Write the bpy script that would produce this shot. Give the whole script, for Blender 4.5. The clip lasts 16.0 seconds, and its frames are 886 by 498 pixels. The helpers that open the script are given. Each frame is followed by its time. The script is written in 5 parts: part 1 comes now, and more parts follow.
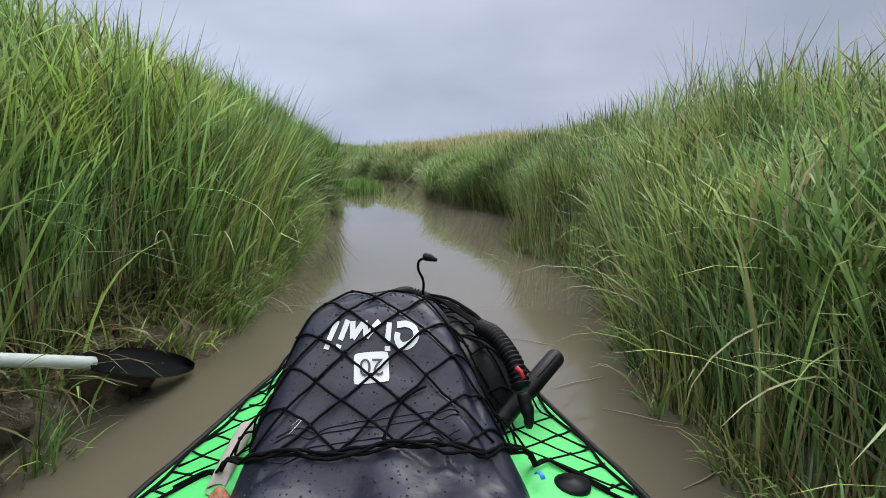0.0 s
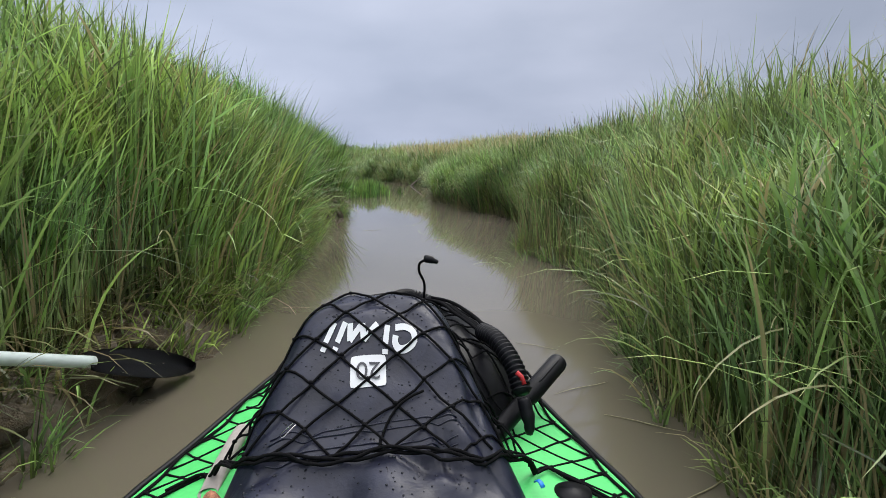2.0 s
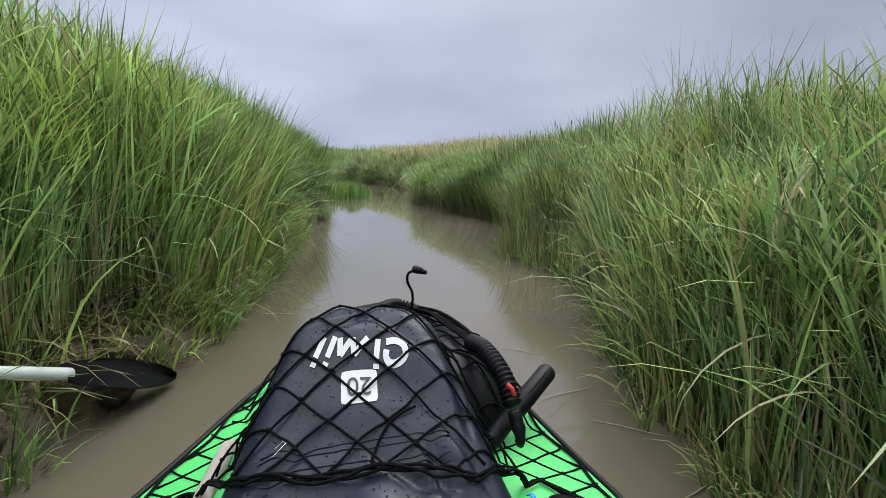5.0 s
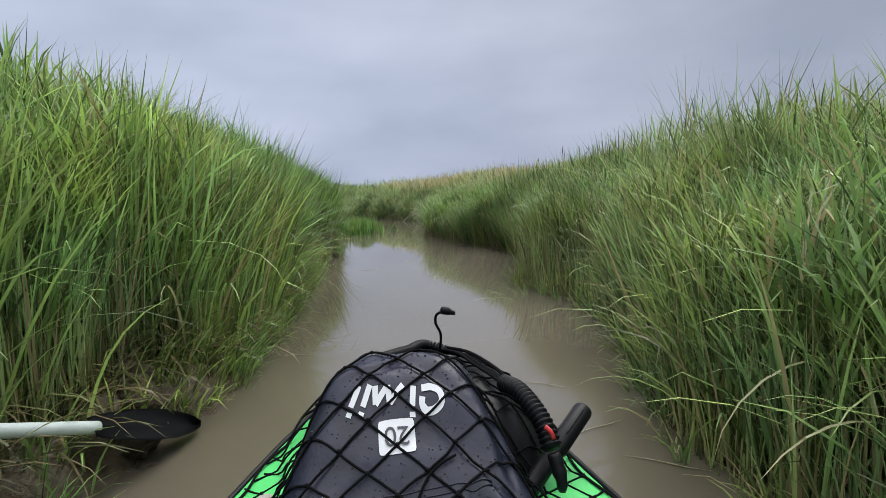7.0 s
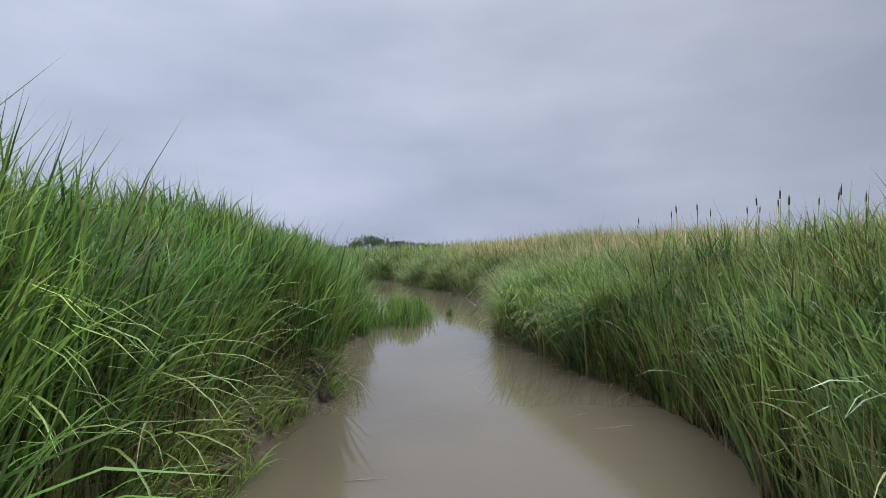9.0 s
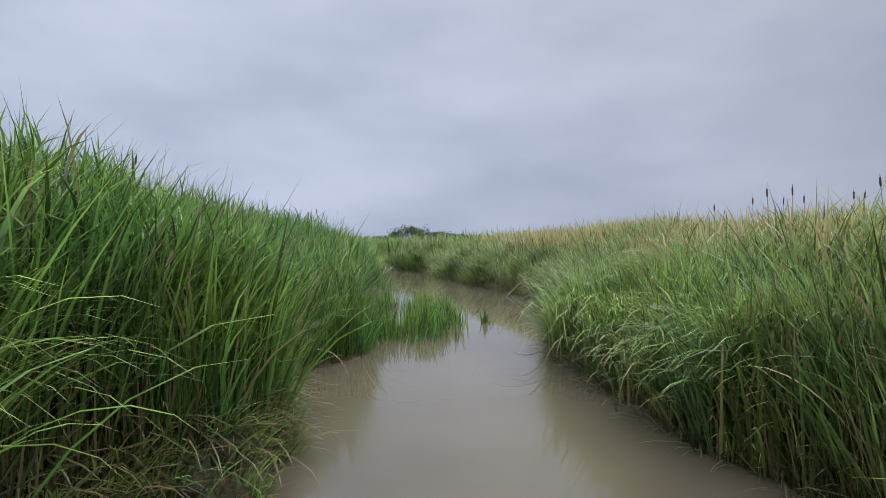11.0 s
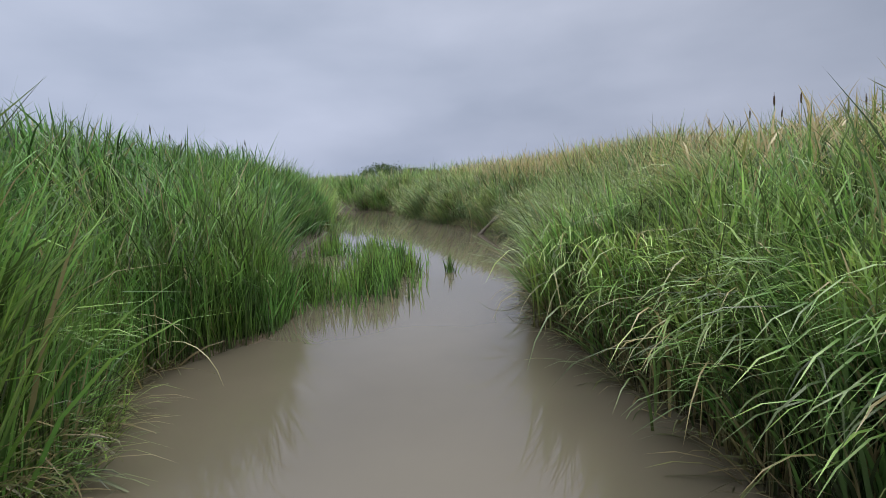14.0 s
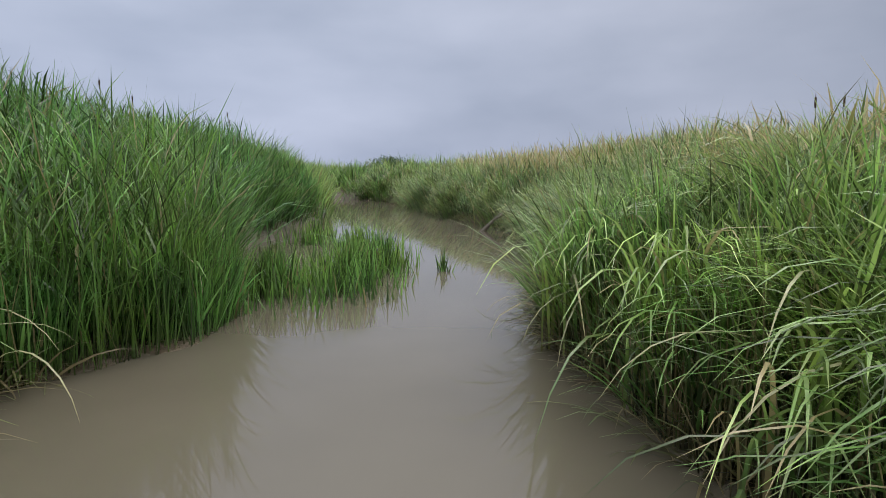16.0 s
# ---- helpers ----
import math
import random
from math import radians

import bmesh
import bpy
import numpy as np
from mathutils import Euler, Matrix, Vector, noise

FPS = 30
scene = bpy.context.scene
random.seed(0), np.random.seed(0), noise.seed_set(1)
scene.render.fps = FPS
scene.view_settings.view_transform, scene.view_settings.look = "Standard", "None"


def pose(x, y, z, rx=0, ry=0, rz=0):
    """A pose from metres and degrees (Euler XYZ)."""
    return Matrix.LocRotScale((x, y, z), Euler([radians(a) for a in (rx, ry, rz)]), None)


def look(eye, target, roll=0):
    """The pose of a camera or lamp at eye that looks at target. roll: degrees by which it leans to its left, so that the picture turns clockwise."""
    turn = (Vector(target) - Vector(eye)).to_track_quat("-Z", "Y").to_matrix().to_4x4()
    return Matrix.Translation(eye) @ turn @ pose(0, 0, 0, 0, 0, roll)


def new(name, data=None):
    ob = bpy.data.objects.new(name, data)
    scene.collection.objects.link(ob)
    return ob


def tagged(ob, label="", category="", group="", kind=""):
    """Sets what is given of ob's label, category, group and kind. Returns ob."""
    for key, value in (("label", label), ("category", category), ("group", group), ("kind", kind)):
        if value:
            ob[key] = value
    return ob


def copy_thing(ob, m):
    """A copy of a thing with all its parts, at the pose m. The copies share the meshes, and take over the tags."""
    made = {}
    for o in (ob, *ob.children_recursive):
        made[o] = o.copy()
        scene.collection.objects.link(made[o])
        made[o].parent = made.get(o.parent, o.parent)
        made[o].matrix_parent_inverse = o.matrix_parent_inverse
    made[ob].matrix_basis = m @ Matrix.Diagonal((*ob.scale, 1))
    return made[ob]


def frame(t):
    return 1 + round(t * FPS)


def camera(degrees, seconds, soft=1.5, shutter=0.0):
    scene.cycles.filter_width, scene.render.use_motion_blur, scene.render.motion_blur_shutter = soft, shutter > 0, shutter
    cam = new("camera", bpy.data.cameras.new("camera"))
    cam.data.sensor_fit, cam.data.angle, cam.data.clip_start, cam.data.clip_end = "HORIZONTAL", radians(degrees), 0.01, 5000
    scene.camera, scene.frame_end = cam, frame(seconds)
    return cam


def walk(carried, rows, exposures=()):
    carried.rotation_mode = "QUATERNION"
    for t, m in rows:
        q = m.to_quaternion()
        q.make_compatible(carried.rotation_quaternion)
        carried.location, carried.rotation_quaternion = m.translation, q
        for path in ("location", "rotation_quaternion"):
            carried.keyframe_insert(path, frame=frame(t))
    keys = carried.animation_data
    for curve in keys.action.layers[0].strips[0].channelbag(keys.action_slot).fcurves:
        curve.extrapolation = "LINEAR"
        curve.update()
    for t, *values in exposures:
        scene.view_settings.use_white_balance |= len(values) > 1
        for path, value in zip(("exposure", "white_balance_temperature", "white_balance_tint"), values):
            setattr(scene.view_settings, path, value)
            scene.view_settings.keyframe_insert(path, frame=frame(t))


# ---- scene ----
cam = camera(78.6, 16.0, soft=0.75)
PATH = [
    (0, (0.104, 3.025, 0.734), (0.235, 4.991, 0.389), 0.5),
    (0.5, (0.108, 3.033, 0.729), (0.243, 5.000, 0.393), 1.1),
    (1, (0.121, 3.025, 0.736), (0.284, 4.990, 0.399), 0.9),
    (1.5, (0.117, 3.042, 0.731), (0.273, 5.008, 0.396), 0.6),
    (2, (0.114, 3.039, 0.730), (0.222, 5.008, 0.395), 0.9),
    (2.5, (0.106, 3.035, 0.728), (0.162, 5.007, 0.401), 1.6),
    (3, (0.115, 3.032, 0.729), (0.167, 5.004, 0.405), 1.5),
    (3.5, (0.123, 3.035, 0.736), (0.207, 5.007, 0.409), 1.2),
    (3.7, (0.127, 3.050, 0.731), (0.235, 5.020, 0.402), 0.8),
    (4.4, (0.113, 3.048, 0.739), (0.257, 5.015, 0.410), 1.0),
    (5.1, (0.098, 3.046, 0.746), (0.280, 5.010, 0.418), 1.1),
    (5.8, (0.083, 3.044, 0.754), (0.277, 5.009, 0.435), 1.2),
    (6, (0.084, 3.037, 0.757), (0.269, 5.007, 0.467), 0.6),
    (6.5, (0.078, 3.029, 0.760), (0.240, 5.009, 0.528), -0.1),
    (7, (0.075, 3.055, 0.761), (0.210, 5.039, 0.546), -1.5),
    (7.5, (0.068, 3.077, 0.815), (0.182, 5.070, 0.683), -1.4),
    (8, (0.096, 3.300, 0.860), (0.162, 5.298, 0.818), -1.2),
    (8.5, (0.120, 4.600, 0.885), (0.089, 6.600, 0.875), -0.4),
    (9, (0.155, 6.200, 0.945), (0.047, 8.197, 0.947), -0.4),
    (9.2, (0.158, 6.620, 0.965), (0.029, 8.616, 0.970), -0.5),
    (9.9, (0.152, 7.270, 0.945), (-0.047, 9.260, 0.938), -0.3),
    (11.3, (0.141, 8.033, 0.894), (-0.126, 10.015, 0.842), 0.3),
    (11.5, (0.149, 8.130, 0.886), (-0.120, 10.111, 0.811), 0.3),
    (12, (0.169, 8.361, 0.879), (-0.084, 10.341, 0.755), -0.1),
    (12.5, (0.175, 8.567, 0.869), (-0.059, 10.547, 0.716), -1.1),
    (13, (0.189, 8.779, 0.850), (-0.022, 10.758, 0.652), -2.0),
    (13.5, (0.190, 8.974, 0.841), (-0.002, 10.951, 0.607), -2.2),
    (14, (0.193, 9.174, 0.828), (0.016, 11.149, 0.564), -2.3),
    (14.5, (0.202, 9.352, 0.823), (0.023, 11.325, 0.548), -2.3),
    (15, (0.215, 9.535, 0.786), (0.034, 11.507, 0.506), -1.5),
    (15.5, (0.215, 9.706, 0.755), (0.031, 11.679, 0.478), 0.2),
    (16, (0.212, 9.875, 0.716), (0.020, 11.846, 0.442), 0.9),
]
walk(cam, [(t, look(eye, target, roll)) for t, eye, target, roll in PATH],
     exposures=[(0, 0.2), (3.0, 0.2), (3.5, 0.26), (3.7, 0.26), (6.0, 0.16), (7.2, 0.1), (8.4, 0.04), (9.2, 0.01), (11.3, 0.05), (12.2, 0.02), (13, -0.02), (16, -0.03)])

# ---- overcast sky and veiled sun ----
SUN_ELEVATION, SUN_TURN = radians(52), radians(35)
world = bpy.data.worlds.new("overcast_sky")
scene.world = world
world.use_nodes = True
wn, wl = world.node_tree.nodes, world.node_tree.links
wn.clear()


def world_node(kind, **values):
    n = wn.new(kind)
    for key, v in values.items():
        n.inputs[key].default_value = v
    return n


sky = wn.new("ShaderNodeTexSky")
sky.sky_type = "NISHITA"
sky.sun_disc = False
sky.sun_elevation, sky.sun_rotation = SUN_ELEVATION, SUN_TURN
sky.dust_density = 5.0
sky_dim = wn.new("ShaderNodeVectorMath")
sky_dim.operation = "SCALE"
sky_dim.inputs["Scale"].default_value = 0.08
wl.new(sky.outputs["Color"], sky_dim.inputs[0])
coord = wn.new("ShaderNodeTexCoord")
split = wn.new("ShaderNodeSeparateXYZ")
wl.new(coord.outputs["Generated"], split.inputs[0])
# cloud deck: brighter towards the zenith
deck = wn.new("ShaderNodeValToRGB")
deck.color_ramp.interpolation = "EASE"
deck.color_ramp.elements[0].position, deck.color_ramp.elements[0].color = 0.0, (0.50, 0.56, 0.735, 1)
deck.color_ramp.elements[1].position, deck.color_ramp.elements[1].color = 1.0, (2.5, 2.5, 2.6, 1)
mid = deck.color_ramp.elements.new(0.35)
mid.color = (0.50, 0.555, 0.705, 1)
wl.new(split.outputs["Z"], deck.inputs[0])
stretch = wn.new("ShaderNodeMapping")
stretch.inputs["Scale"].default_value = (1.0, 1.0, 2.6)
wl.new(coord.outputs["Generated"], stretch.inputs["Vector"])
cloud = world_node("ShaderNodeTexNoise", Scale=2.4, Detail=5.0, Roughness=0.45)
wl.new(stretch.outputs["Vector"], cloud.inputs["Vector"])
cloud_tone = wn.new("ShaderNodeValToRGB")
cloud_tone.color_ramp.elements[0].position, cloud_tone.color_ramp.elements[0].color = 0.3, (0.79, 0.82, 0.84, 1)
cloud_tone.color_ramp.elements[1].position, cloud_tone.color_ramp.elements[1].color = 0.72, (1.21, 1.19, 1.16, 1)
wl.new(cloud.outputs["Fac"], cloud_tone.inputs[0])
shaped = wn.new("ShaderNodeMix")
shaped.data_type, shaped.blend_type = "RGBA", "MULTIPLY"
shaped.inputs["Factor"].default_value = 1.0
wl.new(deck.outputs["Color"], shaped.inputs["A"])
wl.new(cloud_tone.outputs["Color"], shaped.inputs["B"])
both = wn.new("ShaderNodeMix")
both.data_type = "RGBA"
both.inputs["Factor"].default_value = 0.92
wl.new(sky_dim.outputs[0], both.inputs["A"])
wl.new(shaped.outputs["Result"], both.inputs["B"])
# the deck thickens towards the east
thick = wn.new("ShaderNodeMapRange")
thick.inputs["From Min"].default_value, thick.inputs["From Max"].default_value = -0.5, 0.7
thick.inputs["To Min"].default_value, thick.inputs["To Max"].default_value = 1.03, 0.74
wl.new(split.outputs["X"], thick.inputs["Value"])
back = world_node("ShaderNodeBackground", Strength=1.0)
wl.new(both.outputs["Result"], back.inputs["Color"])
wl.new(thick.outputs[0], back.inputs["Strength"])
world_out = wn.new("ShaderNodeOutputWorld")
wl.new(back.outputs[0], world_out.inputs["Surface"])

sun = new("sun", bpy.data.lights.new("sun", "SUN"))
sun.data.energy, sun.data.angle, sun.data.color = 1.3, radians(35), (1.0, 0.97, 0.9)
sun_way = Vector((math.sin(SUN_TURN) * math.cos(SUN_ELEVATION), math.cos(SUN_TURN) * math.cos(SUN_ELEVATION), math.sin(SUN_ELEVATION)))
sun.matrix_world = look(sun_way * 60, (0, 0, 0))


# ---- materials ----
def material(name, color, rough=0.6, metal=0.0, vary=0.15, scale=8.0, bump=0.2, fine=60.0, spec=0.5, distance=0.01):
    """A surface with colour variation at two scales and fine relief."""
    m = bpy.data.materials.new(name)
    m.use_nodes = True
    nt = m.node_tree
    n, l = nt.nodes, nt.links
    b = n["Principled BSDF"]
    b.inputs["Roughness"].default_value, b.inputs["Metallic"].default_value = rough, metal
    b.inputs["Specular IOR Level"].default_value = spec
    tc = n.new("ShaderNodeTexCoord")
    big = n.new("ShaderNodeTexNoise")
    big.inputs["Scale"].default_value, big.inputs["Detail"].default_value = scale, 4
    small = n.new("ShaderNodeTexNoise")
    small.inputs["Scale"].default_value, small.inputs["Detail"].default_value = fine, 6
    for q in (big, small):
        l.new(tc.outputs["Object"], q.inputs["Vector"])
    add = n.new("ShaderNodeMath")
    add.operation = "ADD"
    l.new(big.outputs["Fac"], add.inputs[0])
    l.new(small.outputs["Fac"], add.inputs[1])
    ramp = n.new("ShaderNodeMapRange")
    ramp.inputs["From Min"].default_value, ramp.inputs["From Max"].default_value = 0.7, 1.3
    ramp.inputs["To Min"].default_value, ramp.inputs["To Max"].default_value = 1 - vary, 1 + vary
    l.new(add.outputs[0], ramp.inputs["Value"])
    mul = n.new("ShaderNodeVectorMath")
    mul.operation = "SCALE"
    mul.inputs[0].default_value = color
    l.new(ramp.outputs[0], mul.inputs["Scale"])
    l.new(mul.outputs[0], b.inputs["Base Color"])
    bm_ = n.new("ShaderNodeBump")
    bm_.inputs["Strength"].default_value, bm_.inputs["Distance"].default_value = bump, distance
    l.new(small.outputs["Fac"], bm_.inputs["Height"])
    l.new(bm_.outputs[0], b.inputs["Normal"])
    return m


def grass_material(name, low, mid_, tip, dry, dry_share, gloss=0.34):
    """Blades: straw-coloured sheath, on some kinds darkened for shade at the foot; green middle, paler tip; some blades
    wholly dry.
    """
    m = bpy.data.materials.new(name)
    m.use_nodes = True
    nt = m.node_tree
    n, l = nt.nodes, nt.links
    b = n["Principled BSDF"]
    uv = n.new("ShaderNodeUVMap")
    uv.uv_map = "blade"
    sep = n.new("ShaderNodeSeparateXYZ")
    l.new(uv.outputs[0], sep.inputs[0])
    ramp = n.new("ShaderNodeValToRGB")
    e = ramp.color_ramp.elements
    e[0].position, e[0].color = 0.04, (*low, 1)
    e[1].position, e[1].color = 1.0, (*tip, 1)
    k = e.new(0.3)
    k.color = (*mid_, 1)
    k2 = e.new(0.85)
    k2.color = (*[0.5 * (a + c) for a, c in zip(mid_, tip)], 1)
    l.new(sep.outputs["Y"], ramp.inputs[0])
    isl = n.new("ShaderNodeNewGeometry")
    tone = n.new("ShaderNodeMapRange")
    tone.inputs["To Min"].default_value, tone.inputs["To Max"].default_value = 0.22, 1.95
    l.new(isl.outputs["Random Per Island"], tone.inputs["Value"])
    tc = n.new("ShaderNodeTexCoord")
    patch = n.new("ShaderNodeTexNoise")
    patch.inputs["Scale"].default_value, patch.inputs["Detail"].default_value = 2.2, 4
    l.new(tc.outputs["Object"], patch.inputs["Vector"])
    ptone = n.new("ShaderNodeMapRange")
    ptone.inputs["From Min"].default_value, ptone.inputs["From Max"].default_value = 0.3, 0.7
    ptone.inputs["To Min"].default_value, ptone.inputs["To Max"].default_value = 0.66, 1.36
    l.new(patch.outputs["Fac"], ptone.inputs["Value"])
    tt = n.new("ShaderNodeMath")
    tt.operation = "MULTIPLY"
    l.new(tone.outputs[0], tt.inputs[0])
    l.new(ptone.outputs[0], tt.inputs[1])
    scaled = n.new("ShaderNodeVectorMath")
    scaled.operation = "SCALE"
    l.new(ramp.outputs[0], scaled.inputs[0])
    l.new(tt.outputs[0], scaled.inputs["Scale"])
    hue = n.new("ShaderNodeTexNoise")
    hue.inputs["Scale"].default_value, hue.inputs["Detail"].default_value = 2.7, 4
    l.new(tc.outputs["Object"], hue.inputs["Vector"])
    cast = n.new("ShaderNodeValToRGB")
    cast.color_ramp.elements[0].position, cast.color_ramp.elements[0].color = 0.36, (0.86, 0.98, 1.08, 1)
    cast.color_ramp.elements[1].position, cast.color_ramp.elements[1].color = 0.64, (1.14, 1.02, 0.86, 1)
    l.new(hue.outputs["Fac"], cast.inputs[0])
    tinted = n.new("ShaderNodeVectorMath")
    tinted.operation = "MULTIPLY"
    l.new(scaled.outputs[0], tinted.inputs[0])
    l.new(cast.outputs[0], tinted.inputs[1])
    isdry = n.new("ShaderNodeMath")
    isdry.operation = "LESS_THAN"
    isdry.inputs[1].default_value = dry_share
    l.new(sep.outputs["X"], isdry.inputs[0])
    mix = n.new("ShaderNodeMix")
    mix.data_type = "RGBA"
    l.new(isdry.outputs[0], mix.inputs["Factor"])
    l.new(tinted.outputs[0], mix.inputs["A"])
    mix.inputs["B"].default_value = (*dry, 1)
    l.new(mix.outputs["Result"], b.inputs["Base Color"])
    b.inputs["Roughness"].default_value = gloss
    b.inputs["Specular IOR Level"].default_value = 0.55
    tl = n.new("ShaderNodeBsdfTranslucent")
    l.new(mix.outputs["Result"], tl.inputs["Color"])
    ms = n.new("ShaderNodeMixShader")
    ms.inputs[0].default_value = 0.31
    l.new(b.outputs[0], ms.inputs[1])
    l.new(tl.outputs[0], ms.inputs[2])
    l.new(ms.outputs[0], n["Material Output"].inputs["Surface"])
    return m


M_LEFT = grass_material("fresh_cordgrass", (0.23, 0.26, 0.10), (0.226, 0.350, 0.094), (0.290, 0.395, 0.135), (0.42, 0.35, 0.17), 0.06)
# M_RIGHT and M_OLIVE: low is darkened to paint shade into the blades' feet
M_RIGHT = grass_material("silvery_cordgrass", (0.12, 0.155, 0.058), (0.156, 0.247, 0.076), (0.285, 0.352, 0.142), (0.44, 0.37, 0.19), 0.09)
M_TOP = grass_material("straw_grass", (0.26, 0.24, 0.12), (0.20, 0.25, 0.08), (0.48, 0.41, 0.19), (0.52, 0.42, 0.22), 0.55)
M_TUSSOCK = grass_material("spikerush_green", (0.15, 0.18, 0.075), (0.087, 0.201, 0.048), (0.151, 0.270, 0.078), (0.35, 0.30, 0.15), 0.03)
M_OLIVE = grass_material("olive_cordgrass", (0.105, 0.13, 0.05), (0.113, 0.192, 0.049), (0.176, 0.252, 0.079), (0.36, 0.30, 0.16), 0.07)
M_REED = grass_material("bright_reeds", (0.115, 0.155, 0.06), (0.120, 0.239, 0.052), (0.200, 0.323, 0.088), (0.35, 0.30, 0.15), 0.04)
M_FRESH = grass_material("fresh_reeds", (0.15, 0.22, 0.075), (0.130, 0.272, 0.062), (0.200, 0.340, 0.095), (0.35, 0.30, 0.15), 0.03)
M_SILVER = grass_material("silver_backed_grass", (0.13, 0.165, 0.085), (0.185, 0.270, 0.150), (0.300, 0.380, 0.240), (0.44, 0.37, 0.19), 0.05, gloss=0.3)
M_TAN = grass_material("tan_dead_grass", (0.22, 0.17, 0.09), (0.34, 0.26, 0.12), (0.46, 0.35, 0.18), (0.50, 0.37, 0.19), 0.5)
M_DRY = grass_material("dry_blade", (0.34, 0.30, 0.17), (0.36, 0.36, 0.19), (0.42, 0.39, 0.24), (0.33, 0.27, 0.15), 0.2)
# dead straw, its colour darkened throughout to stand for shade low in the bank
M_STEM = grass_material("shaded_straw", (0.075, 0.062, 0.036), (0.12, 0.115, 0.052), (0.13, 0.165, 0.06), (0.26, 0.21, 0.11), 0.3)
M_MUD = material("wet_mud", (0.125, 0.095, 0.060), rough=0.36, vary=0.35, scale=5, bump=0.7, fine=22, distance=0.03)


def ground_material():
    """Wet mud by the creek, matted dead leaves and moss under the grass."""
    m = material("marsh_ground", (0.120, 0.091, 0.057), rough=0.4, vary=0.35, scale=5, bump=0.7, fine=22, distance=0.03)
    n, l = m.node_tree.nodes, m.node_tree.links
    b = n["Principled BSDF"]
    was = b.inputs["Base Color"].links[0].from_socket
    cover = n.new("ShaderNodeAttribute")
    cover.attribute_name = "sward"
    tc = n.new("ShaderNodeTexCoord")
    mat_noise = n.new("ShaderNodeTexNoise")
    mat_noise.inputs["Scale"].default_value, mat_noise.inputs["Detail"].default_value = 3.5, 8
    l.new(tc.outputs["Object"], mat_noise.inputs["Vector"])
    tone = n.new("ShaderNodeValToRGB")
    tone.color_ramp.elements[0].position, tone.color_ramp.elements[0].color = 0.32, (0.045, 0.075, 0.024, 1)
    tone.color_ramp.elements[1].position, tone.color_ramp.elements[1].color = 0.68, (0.11, 0.14, 0.05, 1)
    l.new(mat_noise.outputs["Fac"], tone.inputs[0])
    mix = n.new("ShaderNodeMix")
    mix.data_type = "RGBA"
    l.new(cover.outputs["Fac"], mix.inputs["Factor"])
    l.new(was, mix.inputs["A"])
    l.new(tone.outputs[0], mix.inputs["B"])
    l.new(mix.outputs["Result"], b.inputs["Base Color"])
    return m


M_GROUND = ground_material()
M_BARK = material("grey_bark", (0.09, 0.075, 0.055), rough=0.8, vary=0.3, bump=0.5)


def water_material():
    m = bpy.data.materials.new("silty_water")
    m.use_nodes = True
    n, l = m.node_tree.nodes, m.node_tree.links
    b = n["Principled BSDF"]
    tc = n.new("ShaderNodeTexCoord")
    silt = n.new("ShaderNodeTexNoise")
    silt.inputs["Scale"].default_value, silt.inputs["Detail"].default_value = 0.9, 4
    l.new(tc.outputs["Object"], silt.inputs["Vector"])
    ramp = n.new("ShaderNodeValToRGB")
    ramp.color_ramp.elements[0].position, ramp.color_ramp.elements[0].color = 0.3, (0.120, 0.104, 0.076, 1)
    ramp.color_ramp.elements[1].position, ramp.color_ramp.elements[1].color = 0.7, (0.150, 0.131, 0.098, 1)
    l.new(silt.outputs["Fac"], ramp.inputs[0])
    l.new(ramp.outputs[0], b.inputs["Base Color"])
    b.inputs["Roughness"].default_value = 0.0
    b.inputs["IOR"].default_value = 1.62
    mp = n.new("ShaderNodeMapping")
    mp.inputs["Scale"].default_value = (5.0, 3.0, 1.0)
    l.new(tc.outputs["Object"], mp.inputs["Vector"])
    rip = n.new("ShaderNodeTexNoise")
    rip.inputs["Scale"].default_value, rip.inputs["Detail"].default_value = 1.6, 3
    l.new(mp.outputs[0], rip.inputs["Vector"])
    bp = n.new("ShaderNodeBump")
    bp.inputs["Strength"].default_value, bp.inputs["Distance"].default_value = 0.006, 0.02
    l.new(rip.outputs["Fac"], bp.inputs["Height"])
    l.new(bp.outputs[0], b.inputs["Normal"])
    return m


M_WATER = water_material()


# ---- mesh helpers ----
def linked(name, data, parent=None):
    ob = new(name, data)
    if parent is not None:
        ob.parent = parent
    return ob


def part(name, bm, mat, parent, label="", smooth=True):
    """Links a bmesh as one mesh object under a thing or a part."""
    me = bpy.data.meshes.new(name)
    bm.to_mesh(me)
    bm.free()
    if smooth:
        me.polygons.foreach_set("use_smooth", [True] * len(me.polygons))
    me.materials.append(mat)
    ob = linked(name, me, parent)
    if label:
        tagged(ob, label)
    return ob


def empty(name, label, category, at=(0, 0, 0), group="", kind=""):
    ob = new(name)
    ob.location = at
    return tagged(ob, label, category, group, kind)


